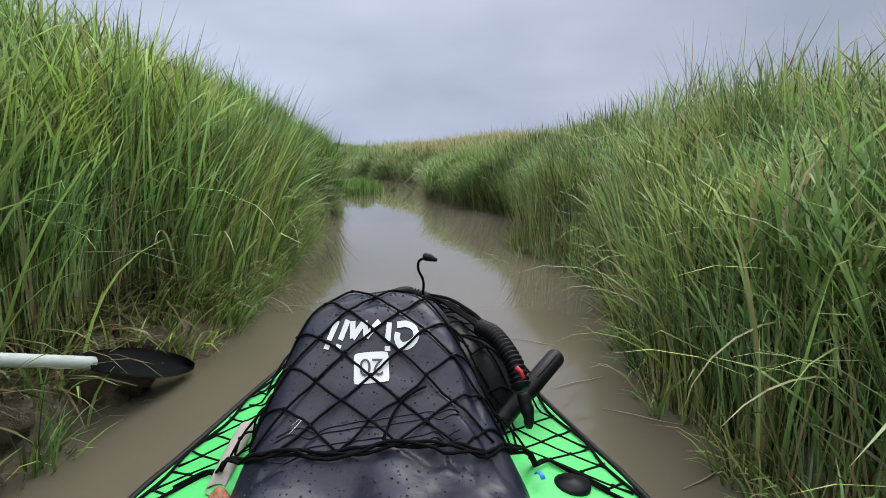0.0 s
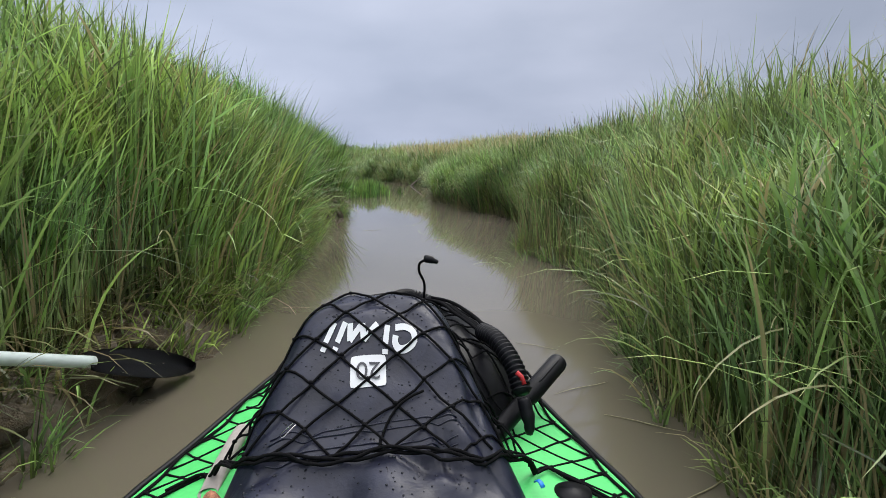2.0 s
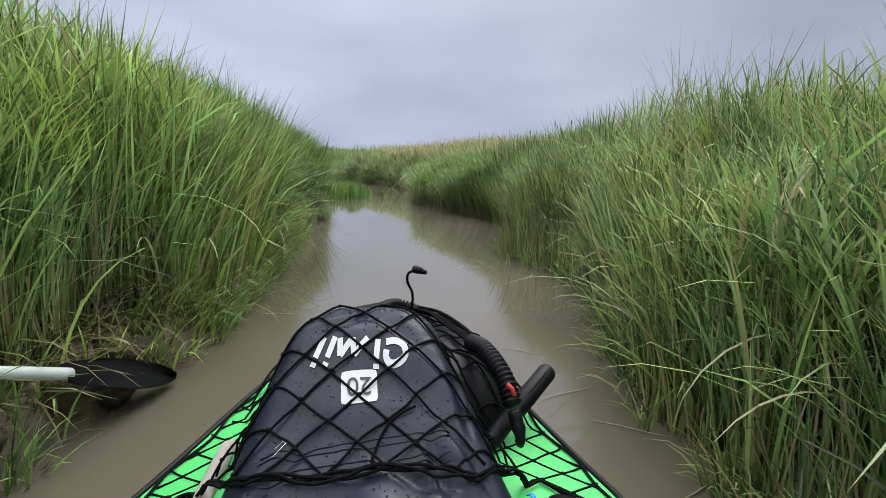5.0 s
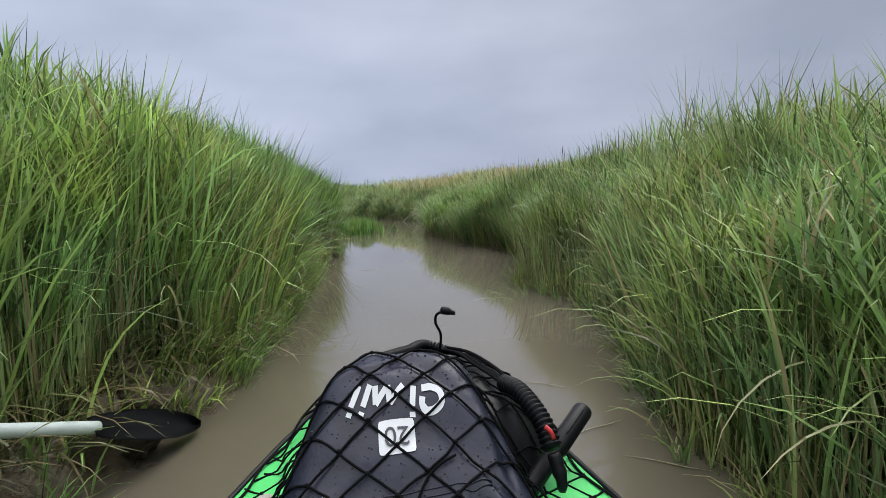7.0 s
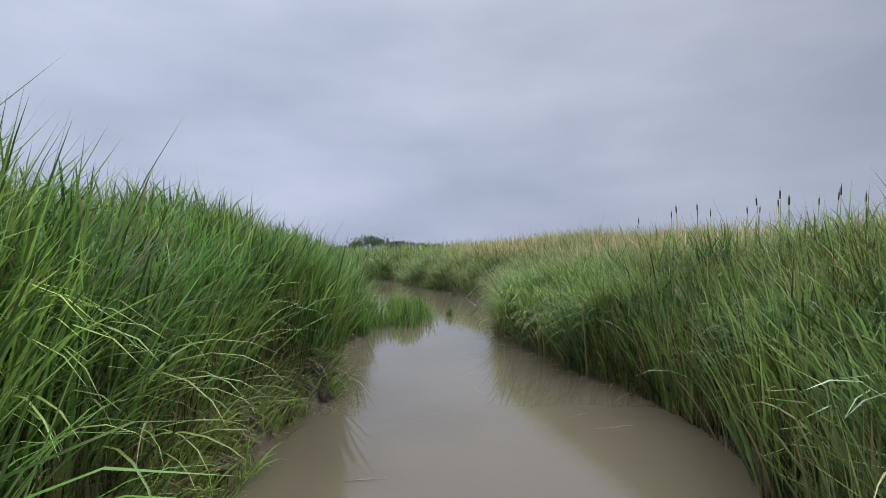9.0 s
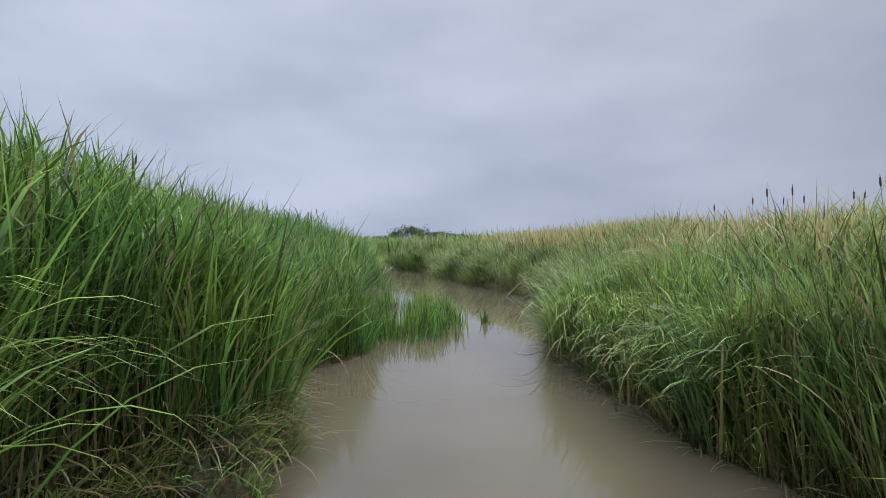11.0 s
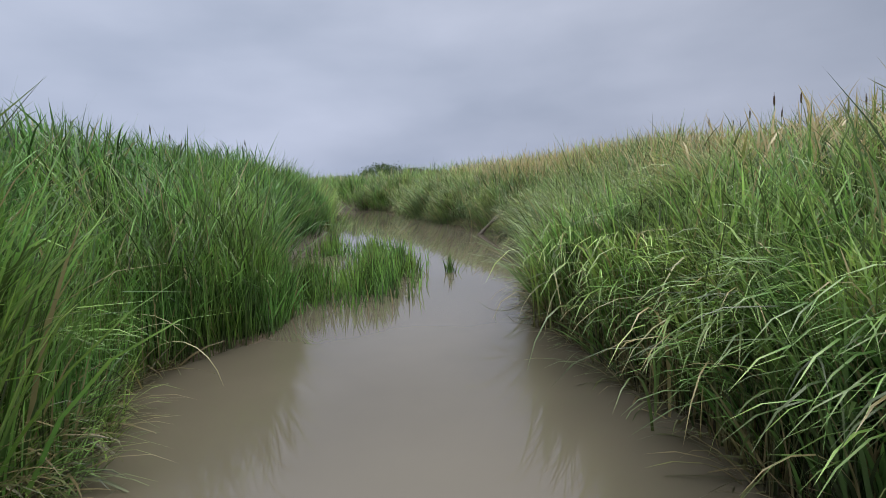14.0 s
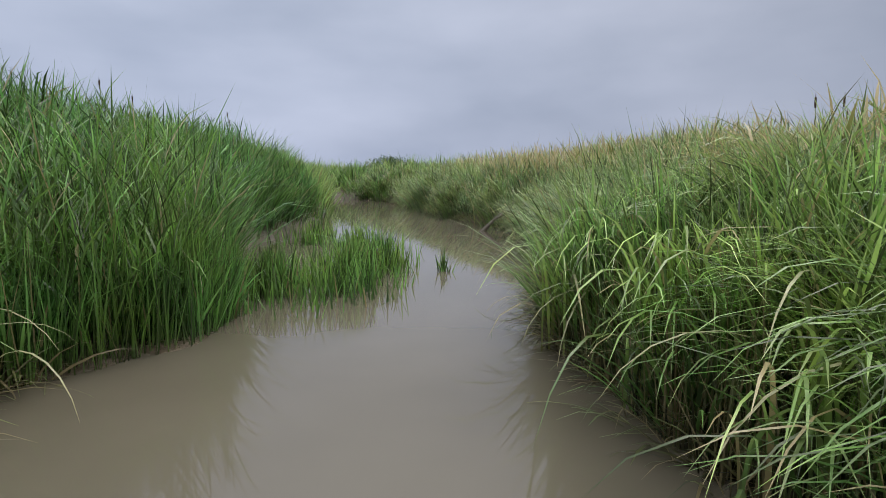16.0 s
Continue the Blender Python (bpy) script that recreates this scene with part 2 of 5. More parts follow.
def raw_mesh(name, verts, quads, tris, uvs=None):
    """A mesh straight from arrays: quads and triangles, and a uv for every vertex."""
    me = bpy.data.meshes.new(name)
    me.vertices.add(len(verts))
    me.vertices.foreach_set("co", np.asarray(verts, np.float32).ravel())
    loops = np.concatenate([np.asarray(quads, np.int32).ravel(), np.asarray(tris, np.int32).ravel()])
    me.loops.add(len(loops))
    me.loops.foreach_set("vertex_index", loops)
    nq, nt_ = len(quads), len(tris)
    me.polygons.add(nq + nt_)
    starts = np.concatenate([np.arange(nq) * 4, nq * 4 + np.arange(nt_) * 3]).astype(np.int32)
    me.polygons.foreach_set("loop_start", starts)
    me.update(calc_edges=True)
    if uvs is not None:
        layer = me.uv_layers.new(name="blade")
        layer.data.foreach_set("uv", np.asarray(uvs, np.float32)[loops].ravel())
    me.polygons.foreach_set("use_smooth", np.ones(nq + nt_, bool))
    return me


rng = np.random.default_rng(7)

# ---- the creek's plan ----
LEFT_EDGE = [(-12, -1.0), (1.5, -0.95), (3.5, -0.86), (4.4, -0.72), (6.5, -0.66), (7.5, -0.78), (8.3, -0.82), (9.05, -0.9), (9.65, -0.77), (10.1, -0.84), (10.4, -1.00), (10.8, -1.14), (11.1, -1.32), (11.4, -1.36), (11.6, -1.18),
             (11.9, -1.02), (12.4, -1.05), (12.9, -1.35), (13.6, -1.75), (14.6, -2.1), (15.8, -2.15), (16.7, -2.0), (17.3, -2.45), (19, -2.8), (22.3, -3.7), (25, -5.6), (28, -12), (30, -30)]
RIGHT_EDGE = [(-12, 1.0), (2, 0.95), (3.8, 0.90), (4.5, 0.84), (5.0, 0.94), (5.6, 1.14), (6.4, 1.18), (6.9, 0.98), (7.2, 0.96), (7.6, 1.05), (8.3, 1.25), (9.0, 1.34), (9.6, 1.24), (10.0, 1.14), (10.5, 0.86),
              (10.9, 0.80), (11.4, 0.65), (12.2, 0.41), (12.6, 0.42), (13.7, 0.56), (15.0, 0.70), (16.7, 0.45), (17.4, 0.3), (18.3, -0.4), (21.8, -1.8), (23.6, -2.6), (26.3, -6.2), (29.6, -12), (32, -30)]
LE, RE = np.array(LEFT_EDGE), np.array(RIGHT_EDGE)


def soft_noise(x, y, scale, seed):
    """Smooth value noise in arrays."""
    r = np.random.default_rng(seed)
    g = r.random((64, 64))
    u, v = np.asarray(x) / scale + 20.3, np.asarray(y) / scale + 11.7
    i, j = np.floor(u).astype(int), np.floor(v).astype(int)
    fu, fv = u - i, v - j
    fu, fv = fu * fu * (3 - 2 * fu), fv * fv * (3 - 2 * fv)
    a, b_, c, d = g[i % 64, j % 64], g[(i + 1) % 64, j % 64], g[i % 64, (j + 1) % 64], g[(i + 1) % 64, (j + 1) % 64]
    return (a * (1 - fu) + b_ * fu) * (1 - fv) + (c * (1 - fu) + d * fu) * fv - 0.5


def left_edge(y):
    return np.interp(y, LE[:, 0], LE[:, 1]) + 0.10 * soft_noise(y, y * 0, 0.31, 3)


def right_edge(y):
    return np.interp(y, RE[:, 0], RE[:, 1]) + 0.08 * soft_noise(y, y * 0, 0.35, 4)


def inland(x, y):
    """How far a place lies from the water, on land; negative in the creek."""
    return np.maximum(left_edge(y) - x, x - right_edge(y))


def ground_height(x, y):
    x, y = np.asarray(x, float), np.asarray(y, float)
    u = inland(x, y)
    on_left = (left_edge(y) - x) > (x - right_edge(y))
    # cut mud face on the left bank up to the reed bed, gentle elsewhere
    steep = np.interp(u, [-2, -0.25, -0.02, 0.02, 0.09, 0.25, 0.7, 1.4, 3], [-0.4, -0.3, -0.05, 0.06, 0.17, 0.24, 0.42, 0.56, 0.62])
    soft = np.interp(u, [-2, -0.3, 0, 0.25, 0.7, 1.5, 3], [-0.4, -0.2, -0.03, 0.09, 0.26, 0.46, 0.52])
    low = np.interp(u, [-2, -0.3, 0, 0.35, 0.8, 1.5, 3], [-0.4, -0.1, -0.02, 0.02, 0.2, 0.5, 0.58])
    reed = np.clip((y - 10.0) / 0.9, 0, 1) * np.clip((15.0 - y) / 1.0, 0, 1)
    h = np.where(on_left, steep * (1 - reed) + low * reed, soft)
    rough = 0.12 * soft_noise(x, y, 0.19, 5) + 0.08 * soft_noise(x, y, 0.08, 6) + 0.15 * soft_noise(x, y, 1.3, 8)
    h = h + rough * np.clip(u * 5 + 0.2, 0, 1)
    far = np.hypot(x, y - 8)
    return h + np.clip((far - 30) / 60, 0, 1) * 0.15


def axis(near_lo, near_hi, step, reach):
    near = np.arange(near_lo, near_hi, step)
    out, d = [], step
    p = near_hi
    while p < reach:
        out.append(p)
        d *= 1.22
        p += d
    lo, d, p = [], step, near_lo
    while p > -reach:
        d *= 1.22
        p -= d
        lo.append(p)
    return np.concatenate([np.array(lo[::-1]), near, np.array(out), [reach]])


def build_ground():
    xs, ys = axis(-5.0, 2.4, 0.055, 900), axis(1.5, 25, 0.09, 900)
    gx, gy = np.meshgrid(xs, ys)
    gz = ground_height(gx, gy)
    v = np.stack([gx, gy, gz], -1).reshape(-1, 3)
    w, h = len(xs), len(ys)
    i = (np.arange(h - 1)[:, None] * w + np.arange(w - 1)[None, :]).ravel()
    me = raw_mesh("ground", v, np.stack([i, i + 1, i + w + 1, i + w], 1), np.zeros((0, 3), int))
    me.materials.append(M_GROUND)
    layer = me.attributes.new("sward", "FLOAT", "POINT")
    layer.data.foreach_set("value", np.clip((inland(gx, gy).ravel() - 0.7) / 0.8, 0, 1).astype(np.float32))
    return tagged(new("ground", me), "brown wet mud banks under green marsh sward", "mud", kind="structure")


def build_water():
    xs, ys = np.linspace(-40, 6, 60), np.linspace(-14, 34, 60)
    gx, gy = np.meshgrid(xs, ys)
    v = np.stack([gx, gy, gx * 0], -1).reshape(-1, 3)
    i = (np.arange(59)[:, None] * 60 + np.arange(59)[None, :]).ravel()
    me = raw_mesh("water", v, np.stack([i, i + 1, i + 61, i + 60], 1), np.zeros((0, 3), int))
    me.materials.append(M_WATER)
    return tagged(new("water", me), "calm silty grey-brown water of the tidal creek", "water", kind="structure")


build_ground()
build_water()


# ---- grass ----
def blades(name, base, length, width, az, lean, bend, mat, label, levels=4, dry=None, category="grass", kind="stuff", parent=None):
    """Tapered, arching blades as one mesh. az: heading of the lean; lean, bend: radians from upright at the foot, and gained to the tip."""
    n = len(base)
    s = np.linspace(0, 1, levels + 1)
    pos = np.zeros((n, levels + 1, 3))
    pos[:, 0] = base
    head = np.stack([np.cos(az), np.sin(az)], 1)
    for k in range(levels):
        sm = (s[k] + s[k + 1]) / 2
        th = lean + bend * sm ** 1.6
        step = length / levels
        pos[:, k + 1, :2] = pos[:, k, :2] + head * (np.sin(th) * step)[:, None]
        pos[:, k + 1, 2] = pos[:, k, 2] + np.cos(th) * step
    turn = az + np.pi / 2 + rng.normal(0, 0.6, n)
    side = np.stack([np.cos(turn), np.sin(turn), rng.normal(0, 0.15, n)], 1)
    taper = np.array([0.75] + [1 - 0.8 * q ** 2.2 for q in s[1:-1]])
    off = side[:, None, :] * (width[:, None] * taper[None, :])[:, :, None] * 0.5
    ring = pos[:, :levels]
    v = np.concatenate([np.stack([ring - off, ring + off], 2).reshape(n, levels * 2, 3), pos[:, levels:]], 1)
    per = levels * 2 + 1
    first = (np.arange(n) * per)[:, None]
    k = np.arange(levels - 1)
    quad = np.stack([2 * k, 2 * k + 1, 2 * k + 3, 2 * k + 2], 1)
    quads = (first[:, :, None] + quad[None]).reshape(-1, 4)
    tris = first + np.array([[2 * levels - 2, 2 * levels - 1, 2 * levels]])
    tone = rng.random(n) if dry is None else dry
    uv = np.zeros((n, per, 2))
    uv[:, :, 0] = tone[:, None]
    uv[:, :-1, 1] = np.repeat(s[:-1], 2)[None]
    uv[:, -1, 1] = 1
    me = raw_mesh(name, v.reshape(-1, 3), quads, tris, uv.reshape(-1, 2))
    me.materials.append(mat)
    ob = linked(name, me, parent)
    return tagged(ob, label, category, kind=kind) if parent is None else ob


def clumped(count, x_of, y_range, spread, per_clump):
    """Feet of blades in clumps; x_of(y, r) gives a clump's x. Returns feet and the way out of the clump."""
    k = max(1, count // per_clump)
    cy = rng.uniform(*y_range, k)
    cx = x_of(cy, rng.random(k))
    which = rng.integers(0, k, count)
    d = rng.normal(0, 1, (count, 2)) * spread
    return np.stack([cx[which] + d[:, 0], cy[which] + d[:, 1]], 1), d / spread, which


def bare_shelf(y):
    """Stretches where the mud lies open in front of the grass."""
    return np.interp(y, [3.0, 3.3, 5.0, 5.5, 7.0, 7.2, 7.7, 8.2, 8.5, 9.6, 9.9], [0, 0.20, 0.18, 0, 0, 0.12, 0.15, 0.15, 0.17, 0.13, 0.0])


def jut(y):
    """The jutting clump on the right stands back from its foot."""
    return np.interp(y, [6.0, 6.5, 7.5, 8.0], [0.0, 0.10, 0.10, 0.0])


def leafy(name, side, y_range, near, far_, count, canopy, mat, label, width=0.010, long=(0.16, 0.40), grow=None, relief=0.3):
    """Leaves that spring from the stems at all heights and arch every way."""
    edge = left_edge if side < 0 else right_edge
    y = rng.uniform(*y_range, count)
    x = edge(y) + side * (near + (far_ - near) * rng.random(count))
    u = inland(x, y)
    ok = u > near - 0.02 + (bare_shelf(y) if side < 0 else jut(y))
    x, y, u = x[ok], y[ok], u[ok]
    n = len(x)
    top = canopy * (1 + relief * (soft_noise(x, y, 0.9, 15) - 0.12)) * (grow(u, y) if grow is not None else 1)
    h = rng.beta(1.7, 1.3, n)
    z = ground_height(x, y) + top * (0.06 + 0.80 * h)
    az = rng.uniform(0, 6.283, n)
    # outer leaves lean to the light over the water
    pull = np.clip(0.6 - u, 0, 0.6) * (1.0 if side < 0 else 0.35)
    hx = np.cos(az) - side * pull
    az = np.arctan2(np.sin(az), hx)
    ln = rng.uniform(*long, n) * (1.1 - 0.35 * h)
    blades(name, np.column_stack([x, y, z]), ln, width * rng.uniform(0.6, 1.25, n), az, rng.uniform(0.1, 0.75, n), np.abs(rng.normal(0.7, 0.5, n)), mat, label, 3)


def bank_grass(name, side, y_range, near, far_, count, length, width, mat, label, lean_out=0.25, bend=0.9, droop=0.35, spread=0.07, per=40, levels=4, power=1.0, grow=None, relief=0.3, mound=0.0):
    """A stretch of bank: feet between near and far_ metres inland."""
    edge = left_edge if side < 0 else right_edge
    feet, out, which = clumped(count, lambda y, r: edge(y) + side * (near + (far_ - near) * r ** power), y_range, spread, per)
    u = inland(feet[:, 0], feet[:, 1])
    ok = u > near - 0.03 + (bare_shelf(feet[:, 1]) if side < 0 else jut(feet[:, 1]))
    feet, out, which, u = feet[ok], out[ok], which[ok], u[ok]
    n = len(feet)
    z = ground_height(feet[:, 0], feet[:, 1]) - 0.02
    z = np.maximum(z, -0.12)
    wind = 2.6 * soft_noise(feet[:, 0], feet[:, 1], 1.1, 12) + (np.pi if side > 0 else 0)
    edge_pull = np.clip(1.2 - u, 0.15, 1)
    lx = np.cos(wind) * lean_out * edge_pull + out[:, 0] * (0.22 + 0.34 * mound) + rng.normal(0, 0.17, n)
    ly = np.sin(wind) * lean_out + out[:, 1] * (0.22 + 0.34 * mound) + rng.normal(0, 0.17, n)
    az, lean = np.arctan2(ly, lx), np.hypot(lx, ly) * 0.55
    clump_len = rng.normal(1, 0.08, which.max() + 1)[which]
    ln = length * clump_len * rng.uniform(0.6, 1.06, n) * (1 + relief * (soft_noise(feet[:, 0], feet[:, 1], 0.9, 15) - 0.12))
    if grow is not None:
        ln = ln * grow(u, feet[:, 1])
    # tufts stand in mounds, tallest in their middle
    ln = ln * (1 + mound * (0.16 - 0.20 * np.hypot(out[:, 0], out[:, 1])) + mound * 0.25 * rng.normal(0, 1, which.max() + 1)[which]).clip(0.45, 1.5)
    bd = np.abs(rng.normal(bend * 0.6, bend * 0.5, n)) + (rng.random(n) < droop) * rng.uniform(0.5, 1.3, n)
    wd = width * rng.uniform(0.6, 1.3, n)
    return blades(name, np.column_stack([feet, z]), ln, wd, az, lean, bd, mat, label, levels)


def right_height(u, y):
    """Lower growth at the water's edge and on the jutting clump."""
    return np.interp(u, [0, 0.5, 1.0], [0.84, 1.0, 1.05]) * np.interp(y, [5.6, 6.3, 7.6, 8.2], [1.06, 0.82, 0.82, 1.0])


def left_height(u, y):
    return np.interp(y, [4.2, 5.2, 5.9, 6.6, 7.8, 8.8, 9.9, 10.8, 12], [1.12, 1.04, 0.96, 0.94, 1.02, 1.04, 0.92, 0.94, 1.0])


def top_height(u, y):
    return np.interp(y, [2, 7.0, 9.5, 10.6, 13, 18], [1.25, 1.17, 0.88, 0.80, 0.85, 0.93])


def straw_height(u, y):
    return np.interp(y, [8, 10.2, 13.5, 17], [0.98, 0.86, 0.90, 1.0])


def reed_height(u, y):
    return np.interp(u, [0, 0.35, 0.8, 1.2], [0.62, 0.75, 0.95, 1.0]) * np.interp(y, [10.2, 11.4, 12.8], [1.05, 0.95, 0.85])


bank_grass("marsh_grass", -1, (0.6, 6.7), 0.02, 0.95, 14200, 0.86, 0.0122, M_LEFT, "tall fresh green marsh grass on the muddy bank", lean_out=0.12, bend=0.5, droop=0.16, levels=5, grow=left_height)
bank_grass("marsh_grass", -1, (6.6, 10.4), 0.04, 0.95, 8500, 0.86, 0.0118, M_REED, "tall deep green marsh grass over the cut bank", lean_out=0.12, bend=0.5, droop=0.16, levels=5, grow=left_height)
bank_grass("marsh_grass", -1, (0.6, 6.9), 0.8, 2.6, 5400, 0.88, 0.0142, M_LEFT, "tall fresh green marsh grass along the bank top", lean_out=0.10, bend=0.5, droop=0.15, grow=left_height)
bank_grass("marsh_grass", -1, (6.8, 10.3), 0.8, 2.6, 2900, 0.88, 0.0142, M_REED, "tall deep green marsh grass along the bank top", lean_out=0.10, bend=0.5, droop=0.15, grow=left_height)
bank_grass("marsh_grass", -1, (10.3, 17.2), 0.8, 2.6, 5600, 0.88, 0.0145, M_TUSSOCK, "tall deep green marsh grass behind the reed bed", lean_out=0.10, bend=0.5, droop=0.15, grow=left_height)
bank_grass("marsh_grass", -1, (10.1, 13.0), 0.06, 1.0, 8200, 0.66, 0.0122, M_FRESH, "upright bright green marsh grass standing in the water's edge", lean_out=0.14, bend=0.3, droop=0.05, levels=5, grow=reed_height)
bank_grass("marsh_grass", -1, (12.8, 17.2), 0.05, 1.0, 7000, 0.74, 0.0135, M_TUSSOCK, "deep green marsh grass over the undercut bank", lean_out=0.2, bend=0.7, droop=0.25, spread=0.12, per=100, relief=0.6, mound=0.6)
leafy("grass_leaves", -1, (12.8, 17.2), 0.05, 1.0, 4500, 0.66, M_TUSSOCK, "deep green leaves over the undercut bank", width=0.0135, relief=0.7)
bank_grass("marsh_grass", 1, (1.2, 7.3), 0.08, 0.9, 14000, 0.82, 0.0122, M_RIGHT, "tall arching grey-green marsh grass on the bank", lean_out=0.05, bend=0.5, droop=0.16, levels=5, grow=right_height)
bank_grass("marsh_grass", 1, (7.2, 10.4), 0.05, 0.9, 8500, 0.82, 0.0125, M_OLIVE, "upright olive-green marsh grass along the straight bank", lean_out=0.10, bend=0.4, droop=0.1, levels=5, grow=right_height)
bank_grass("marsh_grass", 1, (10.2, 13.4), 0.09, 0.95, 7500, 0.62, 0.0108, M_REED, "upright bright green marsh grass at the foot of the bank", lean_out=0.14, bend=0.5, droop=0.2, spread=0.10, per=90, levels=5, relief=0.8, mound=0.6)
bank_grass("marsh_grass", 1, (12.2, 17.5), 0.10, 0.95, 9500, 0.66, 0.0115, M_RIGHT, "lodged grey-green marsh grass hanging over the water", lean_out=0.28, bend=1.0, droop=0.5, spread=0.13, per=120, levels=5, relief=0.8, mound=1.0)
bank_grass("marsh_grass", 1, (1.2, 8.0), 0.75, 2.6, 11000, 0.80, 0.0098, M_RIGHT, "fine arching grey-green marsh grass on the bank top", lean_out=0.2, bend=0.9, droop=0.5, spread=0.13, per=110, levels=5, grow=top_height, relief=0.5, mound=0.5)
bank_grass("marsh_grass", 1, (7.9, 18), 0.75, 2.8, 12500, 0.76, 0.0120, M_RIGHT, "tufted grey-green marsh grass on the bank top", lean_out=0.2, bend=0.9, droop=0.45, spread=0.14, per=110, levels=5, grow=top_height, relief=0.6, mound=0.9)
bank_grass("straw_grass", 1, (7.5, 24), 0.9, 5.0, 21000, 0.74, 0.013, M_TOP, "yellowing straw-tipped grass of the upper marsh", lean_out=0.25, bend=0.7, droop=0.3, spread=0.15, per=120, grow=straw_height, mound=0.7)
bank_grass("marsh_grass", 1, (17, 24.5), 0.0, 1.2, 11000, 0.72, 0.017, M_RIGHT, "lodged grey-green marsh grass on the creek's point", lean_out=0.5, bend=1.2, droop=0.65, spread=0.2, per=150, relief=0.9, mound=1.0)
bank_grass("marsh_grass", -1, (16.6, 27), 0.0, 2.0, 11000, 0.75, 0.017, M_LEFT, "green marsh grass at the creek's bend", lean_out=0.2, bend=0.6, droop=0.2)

bank_grass("marsh_grass", 1, (23.2, 29), 0.0, 2.6, 6500, 0.62, 0.02, M_REED, "tall green marsh grass round the creek's far bend", lean_out=0.2, bend=0.7, droop=0.3, spread=0.25, per=160, mound=0.7)

leafy("grass_leaves", -1, (0.8, 6.7), 0.05, 0.9, 14500, 0.84, M_LEFT, "fresh green leaves of the bank's grass", width=0.0112, grow=left_height)
leafy("grass_leaves", -1, (6.6, 7.8), 0.05, 0.9, 3900, 0.80, M_REED, "bright green leaves over the muddy shelf", width=0.0108, grow=left_height)
leafy("grass_leaves", -1, (7.7, 8.6), 0.05, 0.9, 2900, 0.80, M_TUSSOCK, "deep green leaves over the muddy shelf", width=0.0108, grow=left_height)
# M_REED in place of the paler M_LEFT: shade put into the leaf colour
leafy("grass_leaves", -1, (8.5, 10.5), 0.03, 0.9, 5400, 0.82, M_REED, "green leaves over the cut bank, coloured dark for shade", width=0.0118, grow=left_height)
leafy("grass_leaves", -1, (8.8, 10.5), 0.05, 0.9, 2800, 0.80, M_REED, "bright green leaves over the cut bank", width=0.0108, grow=left_height)
leafy("grass_leaves", -1, (0.8, 6.9), 0.8, 2.4, 6800, 0.80, M_LEFT, "fresh green leaves along the bank top", width=0.0135, grow=left_height)
leafy("grass_leaves", -1, (6.8, 10.3), 0.8, 2.4, 3700, 0.80, M_REED, "deep green leaves along the bank top", width=0.0135, grow=left_height)
leafy("grass_leaves", -1, (10.3, 17.0), 0.8, 2.4, 6000, 0.80, M_TUSSOCK, "deep green leaves behind the reed bed", width=0.014, long=(0.2, 0.5), grow=left_height)
leafy("grass_leaves", -1, (10.3, 13.2), 0.1, 1.0, 2600, 0.62, M_FRESH, "bright green leaves at the water's edge", width=0.011, grow=reed_height)
leafy("grass_leaves", -1, (10.3, 13.0), 0.1, 1.0, 2200, 0.66, M_REED, "deep green leaves of the reed bed", width=0.0105, grow=reed_height)
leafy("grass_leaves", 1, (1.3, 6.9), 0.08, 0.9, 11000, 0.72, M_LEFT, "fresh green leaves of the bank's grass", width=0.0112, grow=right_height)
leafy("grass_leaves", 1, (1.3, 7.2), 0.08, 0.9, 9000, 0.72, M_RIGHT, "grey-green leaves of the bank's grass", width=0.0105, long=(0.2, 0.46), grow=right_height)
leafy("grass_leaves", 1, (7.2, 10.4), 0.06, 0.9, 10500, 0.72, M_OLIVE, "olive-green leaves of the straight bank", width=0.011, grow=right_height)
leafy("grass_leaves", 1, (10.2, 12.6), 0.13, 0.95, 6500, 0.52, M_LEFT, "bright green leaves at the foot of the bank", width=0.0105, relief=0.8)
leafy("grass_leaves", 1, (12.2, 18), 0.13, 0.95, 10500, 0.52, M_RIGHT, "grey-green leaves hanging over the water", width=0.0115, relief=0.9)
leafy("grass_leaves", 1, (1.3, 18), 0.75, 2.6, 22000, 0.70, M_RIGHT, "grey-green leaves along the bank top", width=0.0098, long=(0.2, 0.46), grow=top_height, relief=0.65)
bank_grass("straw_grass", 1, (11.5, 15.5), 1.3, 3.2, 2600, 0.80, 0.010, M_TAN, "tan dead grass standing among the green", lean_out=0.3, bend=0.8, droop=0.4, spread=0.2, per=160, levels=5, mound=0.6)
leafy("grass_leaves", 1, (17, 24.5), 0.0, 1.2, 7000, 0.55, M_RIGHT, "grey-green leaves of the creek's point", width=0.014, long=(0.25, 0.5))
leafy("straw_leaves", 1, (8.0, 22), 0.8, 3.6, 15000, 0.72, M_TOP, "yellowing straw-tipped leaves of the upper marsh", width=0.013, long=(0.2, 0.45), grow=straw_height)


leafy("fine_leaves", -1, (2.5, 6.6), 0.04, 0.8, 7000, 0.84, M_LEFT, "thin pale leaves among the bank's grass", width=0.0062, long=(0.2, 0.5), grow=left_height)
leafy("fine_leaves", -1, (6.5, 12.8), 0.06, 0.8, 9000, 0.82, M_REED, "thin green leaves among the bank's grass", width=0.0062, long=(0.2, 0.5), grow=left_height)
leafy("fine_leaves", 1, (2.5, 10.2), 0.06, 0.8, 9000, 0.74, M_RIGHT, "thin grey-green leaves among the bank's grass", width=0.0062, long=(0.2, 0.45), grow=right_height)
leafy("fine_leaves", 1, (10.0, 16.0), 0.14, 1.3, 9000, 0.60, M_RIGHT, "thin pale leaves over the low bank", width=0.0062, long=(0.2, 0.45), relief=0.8)


